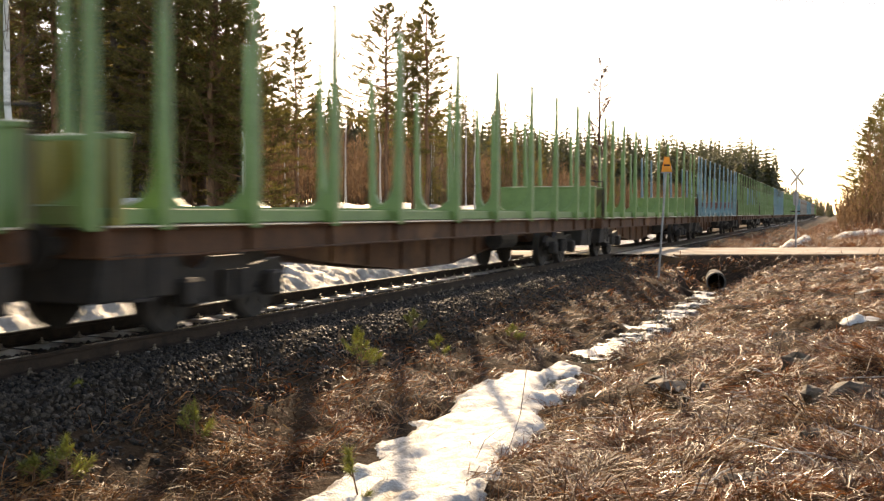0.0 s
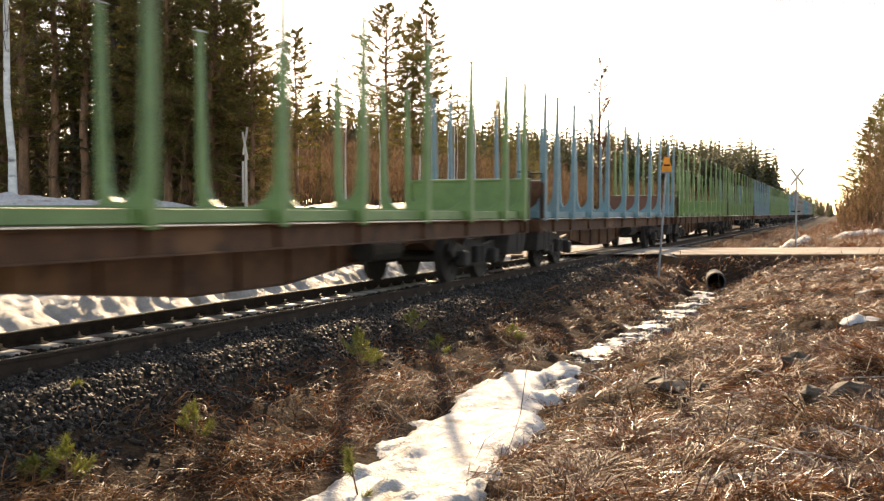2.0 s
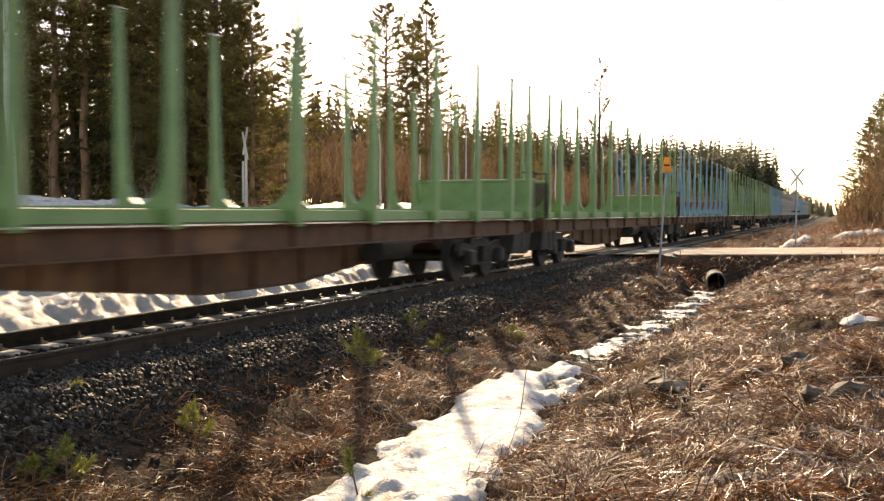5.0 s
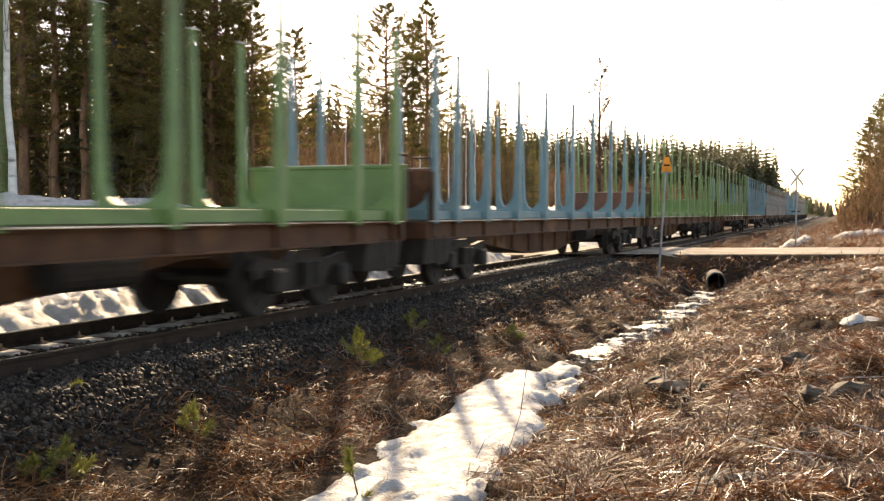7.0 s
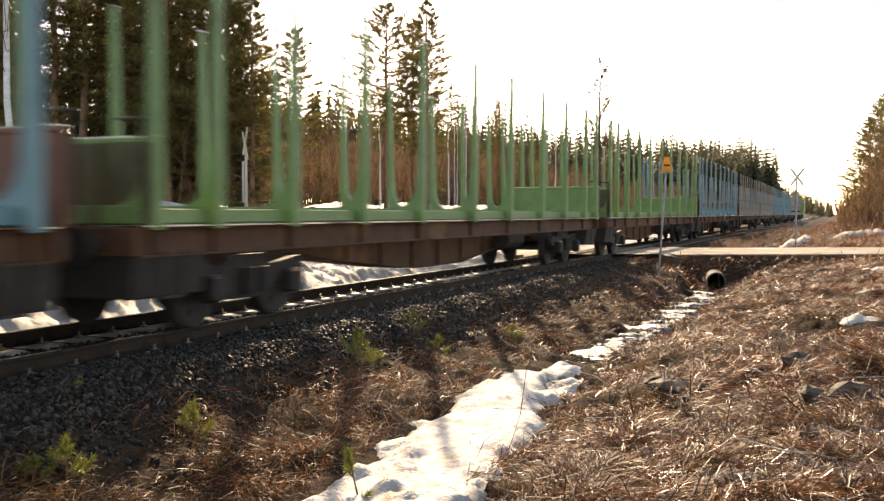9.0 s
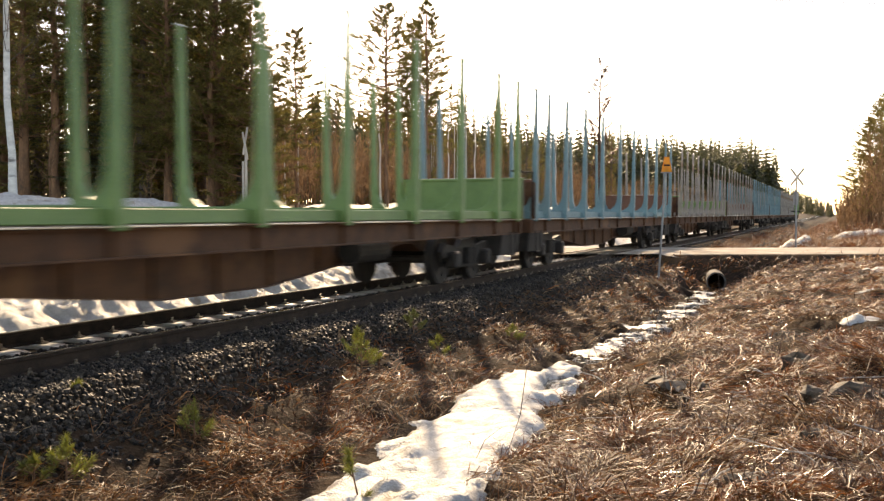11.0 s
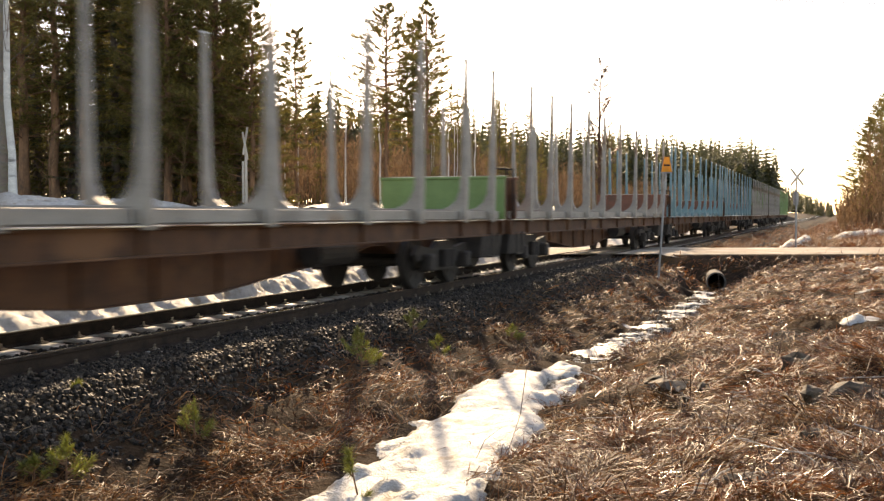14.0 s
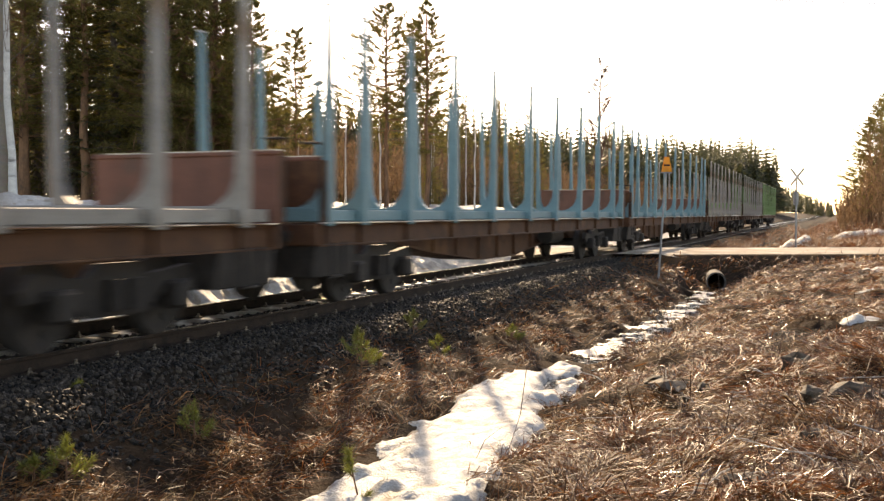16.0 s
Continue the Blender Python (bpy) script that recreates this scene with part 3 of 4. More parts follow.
def conifer(kind, h, r, spread, bare, rng, dense=1.0, lean=0.0, needle="needle"):
    """A spruce (drooping whorls) or pine (open crown of tufts on bent limbs)."""
    t = thing("pine_tree" if kind == "pine" else "spruce_tree", "tall pine with reddish trunk and open needle crown" if kind == "pine" else "tall dark green spruce with drooping branches", "tree", "trees beside the railway")
    wood, green = Soup(), Soup()
    at = tree_trunk(wood, h, r, rng, lean)
    z = h * bare
    while z < h * 0.985:
        q = (z - h * bare) / (h * (1 - bare))
        if kind == "pine":
            ln = spread * (0.55 + 0.75 * math.sin(math.pi * min(1, q * 0.85 + 0.2))) * (1 - q * 0.55) * rng.uniform(0.55, 1.15)
            count = rng.choice((2, 3, 3, 4))
        else:
            ln = spread * (1 - q) ** 0.8 * rng.uniform(0.75, 1.1) + 0.12
            count = rng.choice((4, 5, 6))
        for b in range(count):
            az = rng.uniform(0, 2 * math.pi)
            p = at(z + rng.uniform(-0.1, 0.1))
            L = ln * rng.uniform(0.6, 1.1)
            rise = rng.uniform(0.0, 0.45) if kind == "pine" else rng.uniform(-0.45, -0.05) + 0.5 * q
            out = Vector((math.cos(az), math.sin(az), rise)).normalized()
            mid = p + out * L * 0.55
            end = mid + (out + Vector((0, 0, 0.35 if kind == "pine" else 0.22))).normalized() * L * 0.45
            wood.bar(p, mid, 0.012 + 0.012 * L, 0.008 + 0.006 * L, 3)
            wood.bar(mid, end, 0.008 + 0.006 * L, 0.004, 3)
            if kind == "pine":
                for c in range(max(2, int(3.6 * L * dense) + 1)):
                    u = rng.uniform(0.35, 1.0)
                    base = (p.lerp(mid, u / 0.55) if u < 0.55 else mid.lerp(end, (u - 0.55) / 0.45)) + Vector((rng.gauss(0, 0.14), rng.gauss(0, 0.14), rng.gauss(0.05, 0.1))) * min(1.2, L)
                    for k in range(22):
                        w = Vector((rng.gauss(0, 1), rng.gauss(0, 1), rng.gauss(0.35, 0.8))).normalized()
                        green.leaf(base + w * 0.03, w, rng.uniform(0.14, 0.3), rng.uniform(0.007, 0.016), rng)
            else:
                for c in range(int(24 * L * dense) + 5):
                    u = rng.uniform(0.12, 1.0)
                    base = p.lerp(mid, u / 0.55) if u < 0.55 else mid.lerp(end, (u - 0.55) / 0.45)
                    side = out.cross(Vector((0, 0, 1))).normalized() * rng.choice((-1, 1))
                    w = (side * rng.uniform(0.3, 1) + out * rng.uniform(0.1, 0.9) + Vector((0, 0, rng.uniform(-0.9, 0.15)))).normalized()
                    green.leaf(base, w, rng.uniform(0.16, 0.42) * (0.6 + 0.4 * (1 - q)), rng.uniform(0.014, 0.032), rng)
        z += (0.34 if kind == "pine" else 0.27) * (0.8 + 0.4 * rng.random()) * max(0.75, h / 13)
    z = 0.8
    while z < h * bare:                                        # dead snags on the lower trunk
        az = rng.uniform(0, 6.3)
        p = at(z)
        wood.bar(p, p + Vector((math.cos(az), math.sin(az), rng.uniform(-0.3, 0.1))) * rng.uniform(0.3, 1.1), 0.012, 0.003, 3)
        z += rng.uniform(0.2, 0.6)
    wood.put("trunk", "bark_pine" if kind == "pine" else "bark_spruce", t, True)
    green.put("crown", needle, t)
    return t


def bare_birch(h, r, rng, dense=1.0, lean=0.0, thick=1.0, mat="bark_birch", droop=0.5, name="birch_tree", label="leafless birch with pale trunk and fine twigs"):
    t = thing(name, label, "tree", "leafless trees beside the railway")
    wood, twigs = Soup(), Soup()
    at = tree_trunk(wood, h, r, rng, lean)
    z = h * 0.25
    while z < h * 0.98:
        az = rng.uniform(0, 6.3)
        p = at(z)
        L = (0.17 * h * (1.15 - z / h) + 0.25) * rng.uniform(0.6, 1.2)
        out = Vector((math.cos(az), math.sin(az), rng.uniform(0.5, 1.3))).normalized()
        end = p + out * L
        twigs.bar(p, end, 0.014 * thick, 0.006 * thick, 3)
        for k in range(int(9 * dense)):
            u = rng.uniform(0.3, 1)
            b = p.lerp(end, u)
            w = (out * 0.6 + Vector((rng.gauss(0, 0.6), rng.gauss(0, 0.6), rng.gauss(0.1, 0.5)))).normalized()
            e = b + w * L * rng.uniform(0.25, 0.55)
            twigs.bar(b, e, 0.006 * thick, 0.003 * thick, 3)
            for _ in range(3):
                w2 = (w * 0.6 + Vector((rng.gauss(0, 0.6), rng.gauss(0, 0.6), rng.gauss(-droop * 0.5, 0.5)))).normalized()
                c = b.lerp(e, rng.uniform(0.3, 1))
                twigs.bar(c, c + w2 * L * rng.uniform(0.12, 0.35), 0.0035 * thick, 0.002 * thick, 3)
        z += 0.022 * h * rng.uniform(0.6, 1.4)
    wood.put("trunk", mat, t, True)
    twigs.put("crown", "twig", t)
    return t


def layered_pine(h, r, spread, bare, rng, name="pine_tree", label="pointed pine with tiers of upswept boughs", needle="needle"):
    """A younger pine: tiers of boughs that fork into flat fans of needle tufts, under a pointed top."""
    t = thing(name, label, "tree", "trees beside the railway")
    wood, green = Soup(), Soup()
    at = tree_trunk(wood, h, r, rng)
    z = h * bare
    while z < h * 0.99:
        q = (z - h * bare) / (h * (1 - bare))
        reach = spread * min(1.0, 0.55 + q * 2.2) * (1 - q) ** 0.72 + 0.1
        start = rng.uniform(0, 6.3)
        count = rng.choice((4, 5, 5, 6))
        for b in range(count):
            az = start + b * 6.283 / count + rng.gauss(0, 0.25)
            L = reach * rng.uniform(0.6, 1.12)
            p = at(z + rng.uniform(-0.08, 0.08))
            out = Vector((math.cos(az), math.sin(az), rng.uniform(-0.12, 0.15) + 0.45 * q)).normalized()
            mid = p + out * L * 0.6
            end = mid + (out + Vector((0, 0, rng.uniform(0.15, 0.5)))).normalized() * L * 0.4
            wood.bar(p, mid, 0.01 + 0.011 * L, 0.007 + 0.006 * L, 3)
            wood.bar(mid, end, 0.007 + 0.006 * L, 0.004, 3)
            side = out.cross(Vector((0, 0, 1))).normalized()
            for c in range(int(5 * L) + 4):
                u = rng.uniform(0.3, 1.0)
                base = p.lerp(mid, u / 0.6) if u < 0.6 else mid.lerp(end, (u - 0.6) / 0.4)
                way = (out * rng.uniform(0.4, 1.0) + side * rng.choice((-1, 1)) * rng.uniform(0.1, 0.9) + Vector((0, 0, rng.uniform(-0.05, 0.35)))).normalized()
                tip = base + way * L * rng.uniform(0.12, 0.34) * (1.25 - 0.5 * u)
                wood.bar(base, tip, 0.006, 0.003, 3)
                for k in range(26):
                    w = (way * rng.uniform(0.2, 1.0) + Vector((rng.gauss(0, 0.6), rng.gauss(0, 0.6), rng.gauss(0.1, 0.55)))).normalized()
                    green.leaf(base.lerp(tip, rng.uniform(0.35, 1.05)), w, rng.uniform(0.09, 0.2), rng.uniform(0.008, 0.015), rng)
        z += rng.uniform(0.26, 0.42) * (1 - 0.35 * q)
    wood.put("trunk", "bark_pine", t, True)
    green.put("crown", needle, t)
    return t


rng = random.Random(11)
PINES = [conifer("pine", 13, 0.16, 2.1, 0.2, rng, 1.5), conifer("pine", 12, 0.14, 2.0, 0.12, rng, 1.6), conifer("pine", 14, 0.17, 2.2, 0.34, rng, 1.4)]
SPRUCES = [conifer("spruce", 13, 0.15, 2.3, 0.05, rng, 1.5), conifer("spruce", 12, 0.14, 2.0, 0.03, rng, 1.6), conifer("spruce", 14, 0.16, 2.4, 0.1, rng, 1.4, needle="needle_dark")]
OPEN_PINES = [layered_pine(9.2, 0.09, 3.0, 0.4, rng), layered_pine(8, 0.07, 1.6, 0.35, rng), layered_pine(9.6, 0.1, 1.8, 0.3, rng), layered_pine(9.5, 0.12, 2.7, 0.12, rng)]
BIRCHES = [bare_birch(13, 0.1, rng, 0.7), bare_birch(15, 0.2, rng, 1.3, thick=5.5, mat="twig", droop=0.1)]
placed = set()


def plant(src_tree, bearing, far, tall, own_h, turn=0, sink=0.0, wide=1.0, lean=0.0):
    """Sets a tree, scaled to its height, on the ground."""
    x, y = spot(bearing, far)
    s = tall / own_h
    t = src_tree if src_tree not in placed else copy_thing(src_tree, Matrix())
    placed.add(src_tree)
    t.matrix_basis = pose(x, y, height(x, y) - sink, 0, lean, turn) @ Matrix.Diagonal((s * wide, s * wide, s, 1))
    return t


# the wood on the far side of the track
plant(BIRCHES[0], -0.432, 31, 14.5, 13, 40, lean=-1.5)
TALL = {"p": (13, 12, 14), "s": (13, 12, 14)}
for b, far, kind, tall, turn, wide in ((-0.462, 43, "s1", 13.5, 20, 1), (-0.44, 45, "p2", 14, 0, 1), (-0.42, 42, "p0", 13.5, 150, 1), (-0.405, 46, "s2", 14, 10, 1), (-0.388, 42, "p2", 14, 80, 0.9), (-0.372, 45, "s0", 14, 50, 1),
                                       (-0.358, 42, "p2", 13.5, 200, 0.9), (-0.342, 46, "s1", 14, 120, 1), (-0.327, 43, "s2", 13.5, 30, 0.95), (-0.313, 45, "s0", 14, 300, 1), (-0.3, 42, "s1", 13.5, 250, 0.95),
                                       (-0.286, 46, "p1", 14, 170, 1.1), (-0.272, 43, "s0", 13.5, 20, 1), (-0.257, 42, "p1", 13, 140, 1.15), (-0.241, 44, "s2", 13.5, 70, 0.95), (-0.226, 41, "p1", 12.8, 260, 1.2), (-0.214, 43, "p0", 12.5, 33, 1.1),
                                       (-0.203, 41, "s1", 10.2, 210, 0.8)):
    plant((PINES if kind[0] == "p" else SPRUCES)[int(kind[1])], b, far, tall, TALL[kind[0]][int(kind[1])], turn, wide=wide * 1.3)
plant(OPEN_PINES[1], -0.147, 42, 7.8, 8, 30)
plant(OPEN_PINES[0], -0.056, 44, 9.2, 9.2, 15)
plant(OPEN_PINES[1], -0.029, 47, 9.1, 8, 110)
plant(OPEN_PINES[2], -0.015, 43, 9.7, 9.6, 60)
plant(OPEN_PINES[3], -0.19, 39.5, 9.6, 9.5, 0)
plant(OPEN_PINES[3], -0.232, 40, 11.0, 9.5, 140)
plant(OPEN_PINES[3], -0.275, 40.5, 11.5, 9.5, 250)
plant(BIRCHES[1], 0.1585, 62, 10.6, 15, 0)
for i in range(34):                                            # deeper rows
    b = rng.uniform(-0.62, -0.2)
    far = rng.uniform(50, 78)
    src_list = SPRUCES if rng.random() < 0.7 else PINES
    k = rng.randrange(3)
    plant(src_list[k], b, far, rng.uniform(13, 16) * (1.0 if b < -0.27 else 0.68), (13, 12, 14)[k], rng.uniform(0, 360))
for i in range(20):                                            # spruces behind the thicket
    b = rng.uniform(-0.2, 0.06)
    far = rng.uniform(78, 105)
    k = rng.randrange(3)
    plant(SPRUCES[k], b, far, rng.uniform(9, 11.5) * far / 88, (13, 12, 14)[k], rng.uniform(0, 360), wide=0.9)
for b, far, tall in ((0.0235, 84, 9.9), (0.0635, 92, 10.6), (0.078, 95, 9.6), (0.17, 120, 11.0), (0.154, 124, 10.2), (0.1, 120, 8.6), (0.3, 330, 25), (0.31, 330, 26), (0.318, 335, 24), (0.336, 340, 21), (0.05, 90, 9.0), (0.09, 98, 8.6)):
    plant(SPRUCES[rng.randrange(2)], b, far, tall, 12.5, rng.uniform(0, 360), wide=0.8)


for i in range(16):
    plant(SPRUCES[i % 3], rng.uniform(-0.19, 0.1), rng.uniform(52, 76), rng.uniform(3.5, 6.5), (13, 12, 14)[i % 3], rng.uniform(0, 360))
for i in range(14):
    plant(BIRCHES[0], rng.uniform(-0.18, 0.16), rng.uniform(48, 70), rng.uniform(5, 7.5), 13, rng.uniform(0, 360))


def distant_forest():
    """Far rows of spruces along both sides of the line, too many to count."""
    s, r2 = Soup(), random.Random(5)

    def tree(x, y, h):
        z0 = height(x, y)
        s.bar((x, y, z0), (x, y, z0 + h), 0.13, 0.02, 3)
        z = h * 0.1
        while z < h:
            q = z / h
            for b in range(6):
                a = r2.uniform(0, 6.3)
                L = (0.17 * h) * (1 - q) ** 0.85 * r2.uniform(0.55, 1.15) + 0.12
                k = len(s.v)
                c, sn = math.cos(a), math.sin(a)
                w = 0.09 * h * (1 - q) * 0.5 + 0.1
                s.v += [Vector((x - sn * w * 0.4, y + c * w * 0.4, z0 + z + 0.35)), Vector((x + c * L - sn * w, y + sn * L + c * w, z0 + z - L * 0.25)), Vector((x + c * L * 1.2, y + sn * L * 1.2, z0 + z - L * 0.2)), Vector((x + c * L + sn * w, y + sn * L - c * w, z0 + z - L * 0.3))]
                s.f += [(k, k + 1, k + 2), (k, k + 2, k + 3)]
            z += h * 0.05
    for i in range(1000):
        y = 70 + 290 * r2.random()
        near = float(np.interp(y, [90, 180, 330], [44, 38, 18.5]))
        d = near + 24 * r2.random()
        tall = np.interp(y, [70, 110, 160, 260, 330, 600], [11.5, 11.5, 13.5, 19, 23, 25])
        tree(-d, y, tall * r2.uniform(0.72, 1.08))
    for i in range(520):                                       # closes the view where the line fades away
        y = r2.uniform(620, 1000)
        x = -y * r2.uniform(0.004, 0.075) if i % 2 else r2.uniform(6, 90)
        tree(x, y, y * (0.011 + 0.34 * max(0.0, -x) / y) * r2.uniform(0.8, 1.15) if i % 2 else r2.uniform(12, 22))
    return s.put("distant_forest", "needle_dark")


tagged(distant_forest(), "dense dark spruce forest in the distance", "forest", kind="stuff")


def thicket(name, count, region, tall, seed, label, sticks=26):
    """Leafless brushwood as countless thin stems."""
    s, r2 = Soup(), random.Random(seed)
    for i in range(count):
        x, y, k = region(r2)
        z = height(x, y)
        h = tall * k * r2.uniform(0.5, 1.15)
        top = Vector((x + r2.gauss(0, 0.12) * h, y + r2.gauss(0, 0.12) * h, z + h))
        foot = Vector((x, y, z - 0.1))
        s.bar(foot, top, 0.022, 0.006, 3)
        for j in range(sticks):
            u = r2.uniform(0.15, 1.0)
            p = foot.lerp(top, u)
            w = Vector((r2.gauss(0, 0.5), r2.gauss(0, 0.5), r2.uniform(0.3, 1.2))).normalized()
            L = h * r2.uniform(0.08, 0.26)
            s.leaf(p, w, L, 0.012 + 0.0012 * y ** 0.5, r2)
    return tagged(s.put(name, "shrub"), label, "bushes", kind="stuff")


def far_side(r2):
    b, far = r2.uniform(-0.27, 0.27), 0
    y = r2.uniform(30, 230) if r2.random() < 0.6 else r2.uniform(34, 110)
    d = r2.uniform(23, 42)
    return -d, y, 1.0 + max(0, d - 30) * 0.03


def right_side(r2):
    x, y = 0.2 + 15 * r2.random() ** 1.5, r2.uniform(58, 100)
    return x, y, 0.5 + 0.8 * smooth(-0.5, 3.0, x - (y - 58) * 0.02)


thicket("birch_thicket", 2300, far_side, 4.2, 3, "reddish brown leafless birch thicket beyond the snow")
thicket("willow_bushes", 420, right_side, 4.2, 4, "reddish brown leafless willow bushes by the road", 40)
for b, far, tall, turn in ((0.43, 67, 7.2, 0), (0.441, 70, 8.8, 50), (0.452, 64, 8.8, 90), (0.468, 66, 9.8, 200), (0.48, 62, 9.0, 300)):
    plant(OPEN_PINES[3], b, far, tall, 9.5, turn, wide=1.25)
plant(SPRUCES[1], 0.462, 80, 9.5, 12, 20)

# ---------------- dead grass, twigs and stones on the banks ----------------
def dead_grass(name, seed, count, region, length, flat, mat, label, width=0.0028, spread=0.045):
    s_v, s_f, r2 = [], [], random.Random(seed)
    for i in range(count):
        got = region(r2)
        if got is None:
            continue
        x, y, k = got
        z = height(x, y)
        L = length * r2.uniform(0.35, 1.3) * k
        a = 5.0 * noise.noise((x * 0.7, y * 0.7, 12.5)) + r2.gauss(0.6, 1.0)
        lift = abs(r2.gauss(0.0, flat))
        c, sn = math.cos(a) * L, math.sin(a) * L
        w = width * (0.7 + spread * y) * r2.uniform(0.7, 1.6)
        nx, ny = -math.sin(a) * w, math.cos(a) * w
        z0 = z + r2.uniform(-0.01, 0.05)
        z1 = z0 + L * 0.5 * lift + 0.02
        z2 = max(z1 - L * r2.uniform(-0.25, 0.3) * (0.3 + lift), height(x + c, y + sn) + 0.005)
        n = len(s_v)
        roll = r2.gauss(0, 0.6) * w
        s_v += [(x - nx, y - ny, z0 - roll), (x + nx, y + ny, z0 + roll), (x + c * 0.5 - nx, y + sn * 0.5 - ny, z1 - roll), (x + c * 0.5 + nx, y + sn * 0.5 + ny, z1 + roll), (x + c, y + sn, z2)]
        s_f += [(n, n + 1, n + 3, n + 2), (n + 2, n + 3, n + 4)]
    return tagged(soup(name, s_v, s_f, mat), label, "grass", kind="stuff")


def right_bank(r2):
    far = 4.6 + 30 * r2.random() ** 1.7
    x, y = spot(r2.uniform(0.02, 0.47), far)
    if -x > 3.0 or road_off(x, y) < ROAD_HALF + 0.3:
        return None
    if 0.6 * noise.noise((x * 0.9, y * 0.9, 3.3)) + 0.7 * noise.noise((x * 3.3, y * 3.3, 5.3)) < r2.uniform(-0.2, 0.3):
        return None
    return x, y, 1.0 + 0.012 * far


def left_bank(r2):
    far = 5 + 26 * r2.random() ** 1.5
    x, y = spot(r2.uniform(-0.46, 0.24), far)
    if not 3.9 < -x < 5.9 or r2.random() < (-x - 4.5) * 0.72:
        return None
    if noise.noise((x * 1.1, y * 1.1, 8.3)) < r2.uniform(-0.5, 0.15):
        return None
    return x, y, 1.0


def road_slope(r2):
    x, y = r2.uniform(-6.3, 4), r2.uniform(28, 42)
    if not ROAD_HALF + 0.2 < road_off(x, y) < ROAD_HALF + 3.5:
        return None
    return x, y, 1.2


def beyond_road(r2):
    far = 42 + 90 * r2.random() ** 1.6
    x, y = spot(r2.uniform(0.22, 0.46), far)
    if -x > 5.5 or road_off(x, y) < ROAD_HALF + 0.3:
        return None
    return x, y, 1.6


dead_grass("dead_grass", 1, 190000, right_bank, 0.22, 0.3, "straw", "flattened straw-coloured dead grass on the bank", 0.0022, 0.03)
dead_grass("dead_grass", 2, 90000, left_bank, 0.26, 0.4, "straw", "dry matted grass on the ditch slope", 0.0023, 0.03)
dead_grass("pale_stems", 31, 60000, right_bank, 0.26, 0.25, "pale_straw", "pale broken stems lying over dead grass", 0.0017, 0.015)
dead_grass("pale_stems", 32, 16000, left_bank, 0.26, 0.4, "pale_straw", "pale broken stems on the ditch slope", 0.0019, 0.015)
dead_grass("dead_stalks", 34, 24000, right_bank, 0.2, 0.2, "twig", "dark broken stalks lying in the dead grass", 0.003, 0.02)
dead_grass("dead_stalks", 35, 12000, left_bank, 0.2, 0.3, "twig", "dark broken stalks on the ditch slope", 0.003, 0.02)
dead_grass("dead_grass", 33, 9000, road_slope, 0.26, 0.5, "straw", "dead grass on the road embankment", 0.004)
dead_grass("dead_grass", 3, 60000, beyond_road, 0.4, 0.6, "straw", "brown dead grass beyond the road", 0.003, 0.015)
dead_grass("dead_stalks", 6, 2600, right_bank, 0.4, 1.1, "twig", "thin brown dead stalks standing in grass", 0.0022)
dead_grass("dead_stalks", 7, 1100, left_bank, 0.4, 1.1, "twig", "thin brown dead stalks on the ditch slope", 0.0022)


def leaf_litter(seed, count, region):
    s, r2 = Soup(), random.Random(seed)
    for i in range(count):
        got = region(r2)
        if got is None:
            continue
        x, y, _ = got
        a, sz = r2.uniform(0, 6.3), r2.uniform(0.012, 0.034)
        n = Vector((r2.gauss(0, 0.5), r2.gauss(0, 0.5), 1)).normalized()
        u = n.orthogonal().normalized()
        u = (u * math.cos(a) + n.cross(u) * math.sin(a)) * sz
        w = n.cross(u) * 0.6
        p = Vector((x, y, height(x, y) + r2.uniform(0.005, 0.05)))
        k = len(s.v)
        s.v += [p - u, p + w, p + u, p - w + n * sz * 0.3]
        s.f += [(k, k + 1, k + 2), (k, k + 2, k + 3)]
    return tagged(s.put("leaf_litter", "shrub"), "brown fallen leaves among dead grass", "leaves", kind="stuff")


leaf_litter(21, 16000, right_bank)
leaf_litter(22, 16000, left_bank)


def stone_mesh(bm, p, size, r2, flat=0.7, detail=1):
    own = bmesh.new()
    bmesh.ops.create_icosphere(own, subdivisions=detail, radius=1.0)
    off = Vector((r2.uniform(0, 50), r2.uniform(0, 50), 0))
    turn = Euler((r2.uniform(-0.4, 0.4), r2.uniform(-0.4, 0.4), r2.uniform(0, 6.3))).to_matrix()
    for v in own.verts:
        k = 1 + 0.75 * noise.noise(v.co * 1.1 + off) + 0.25 * noise.noise(v.co * 2.7 + off)
        v.co = turn @ Vector((v.co.x * size * k, v.co.y * size * 0.75 * k, v.co.z * size * flat * k)) + Vector(p)
    return merged(bm, own)


def boulder(bearing, far, size, flat, seed, label="grey weathered stone lying in dead grass", mat="boulder"):
    x, y = spot(bearing, far)
    ob = part("stone", stone_mesh(None, (0, 0, 0), size, random.Random(seed), flat, 2), mat)
    ob.location = (x, y, height(x, y) + size * flat * 0.7 + 0.03)
    return tagged(ob, label, "stone", "stones on the bank")


for i, (b, far, size, flat) in enumerate(((0.36, 10.4, 0.155, 0.65), (0.414, 8.9, 0.17, 0.4), (0.373, 8.5, 0.11, 0.9), (0.231, 9.8, 0.2, 0.35), (0.265, 10.2, 0.08, 0.6), (0.373, 6.9, 0.07, 0.8), (0.247, 8.9, 0.09, 0.5),
                                         (0.44, 8.6, 0.1, 0.6), (0.215, 10.9, 0.13, 0.3), (0.13, 9.0, 0.1, 0.35), (0.31, 6.0, 0.12, 0.5))):
    boulder(b, far, size, flat, 40 + i)


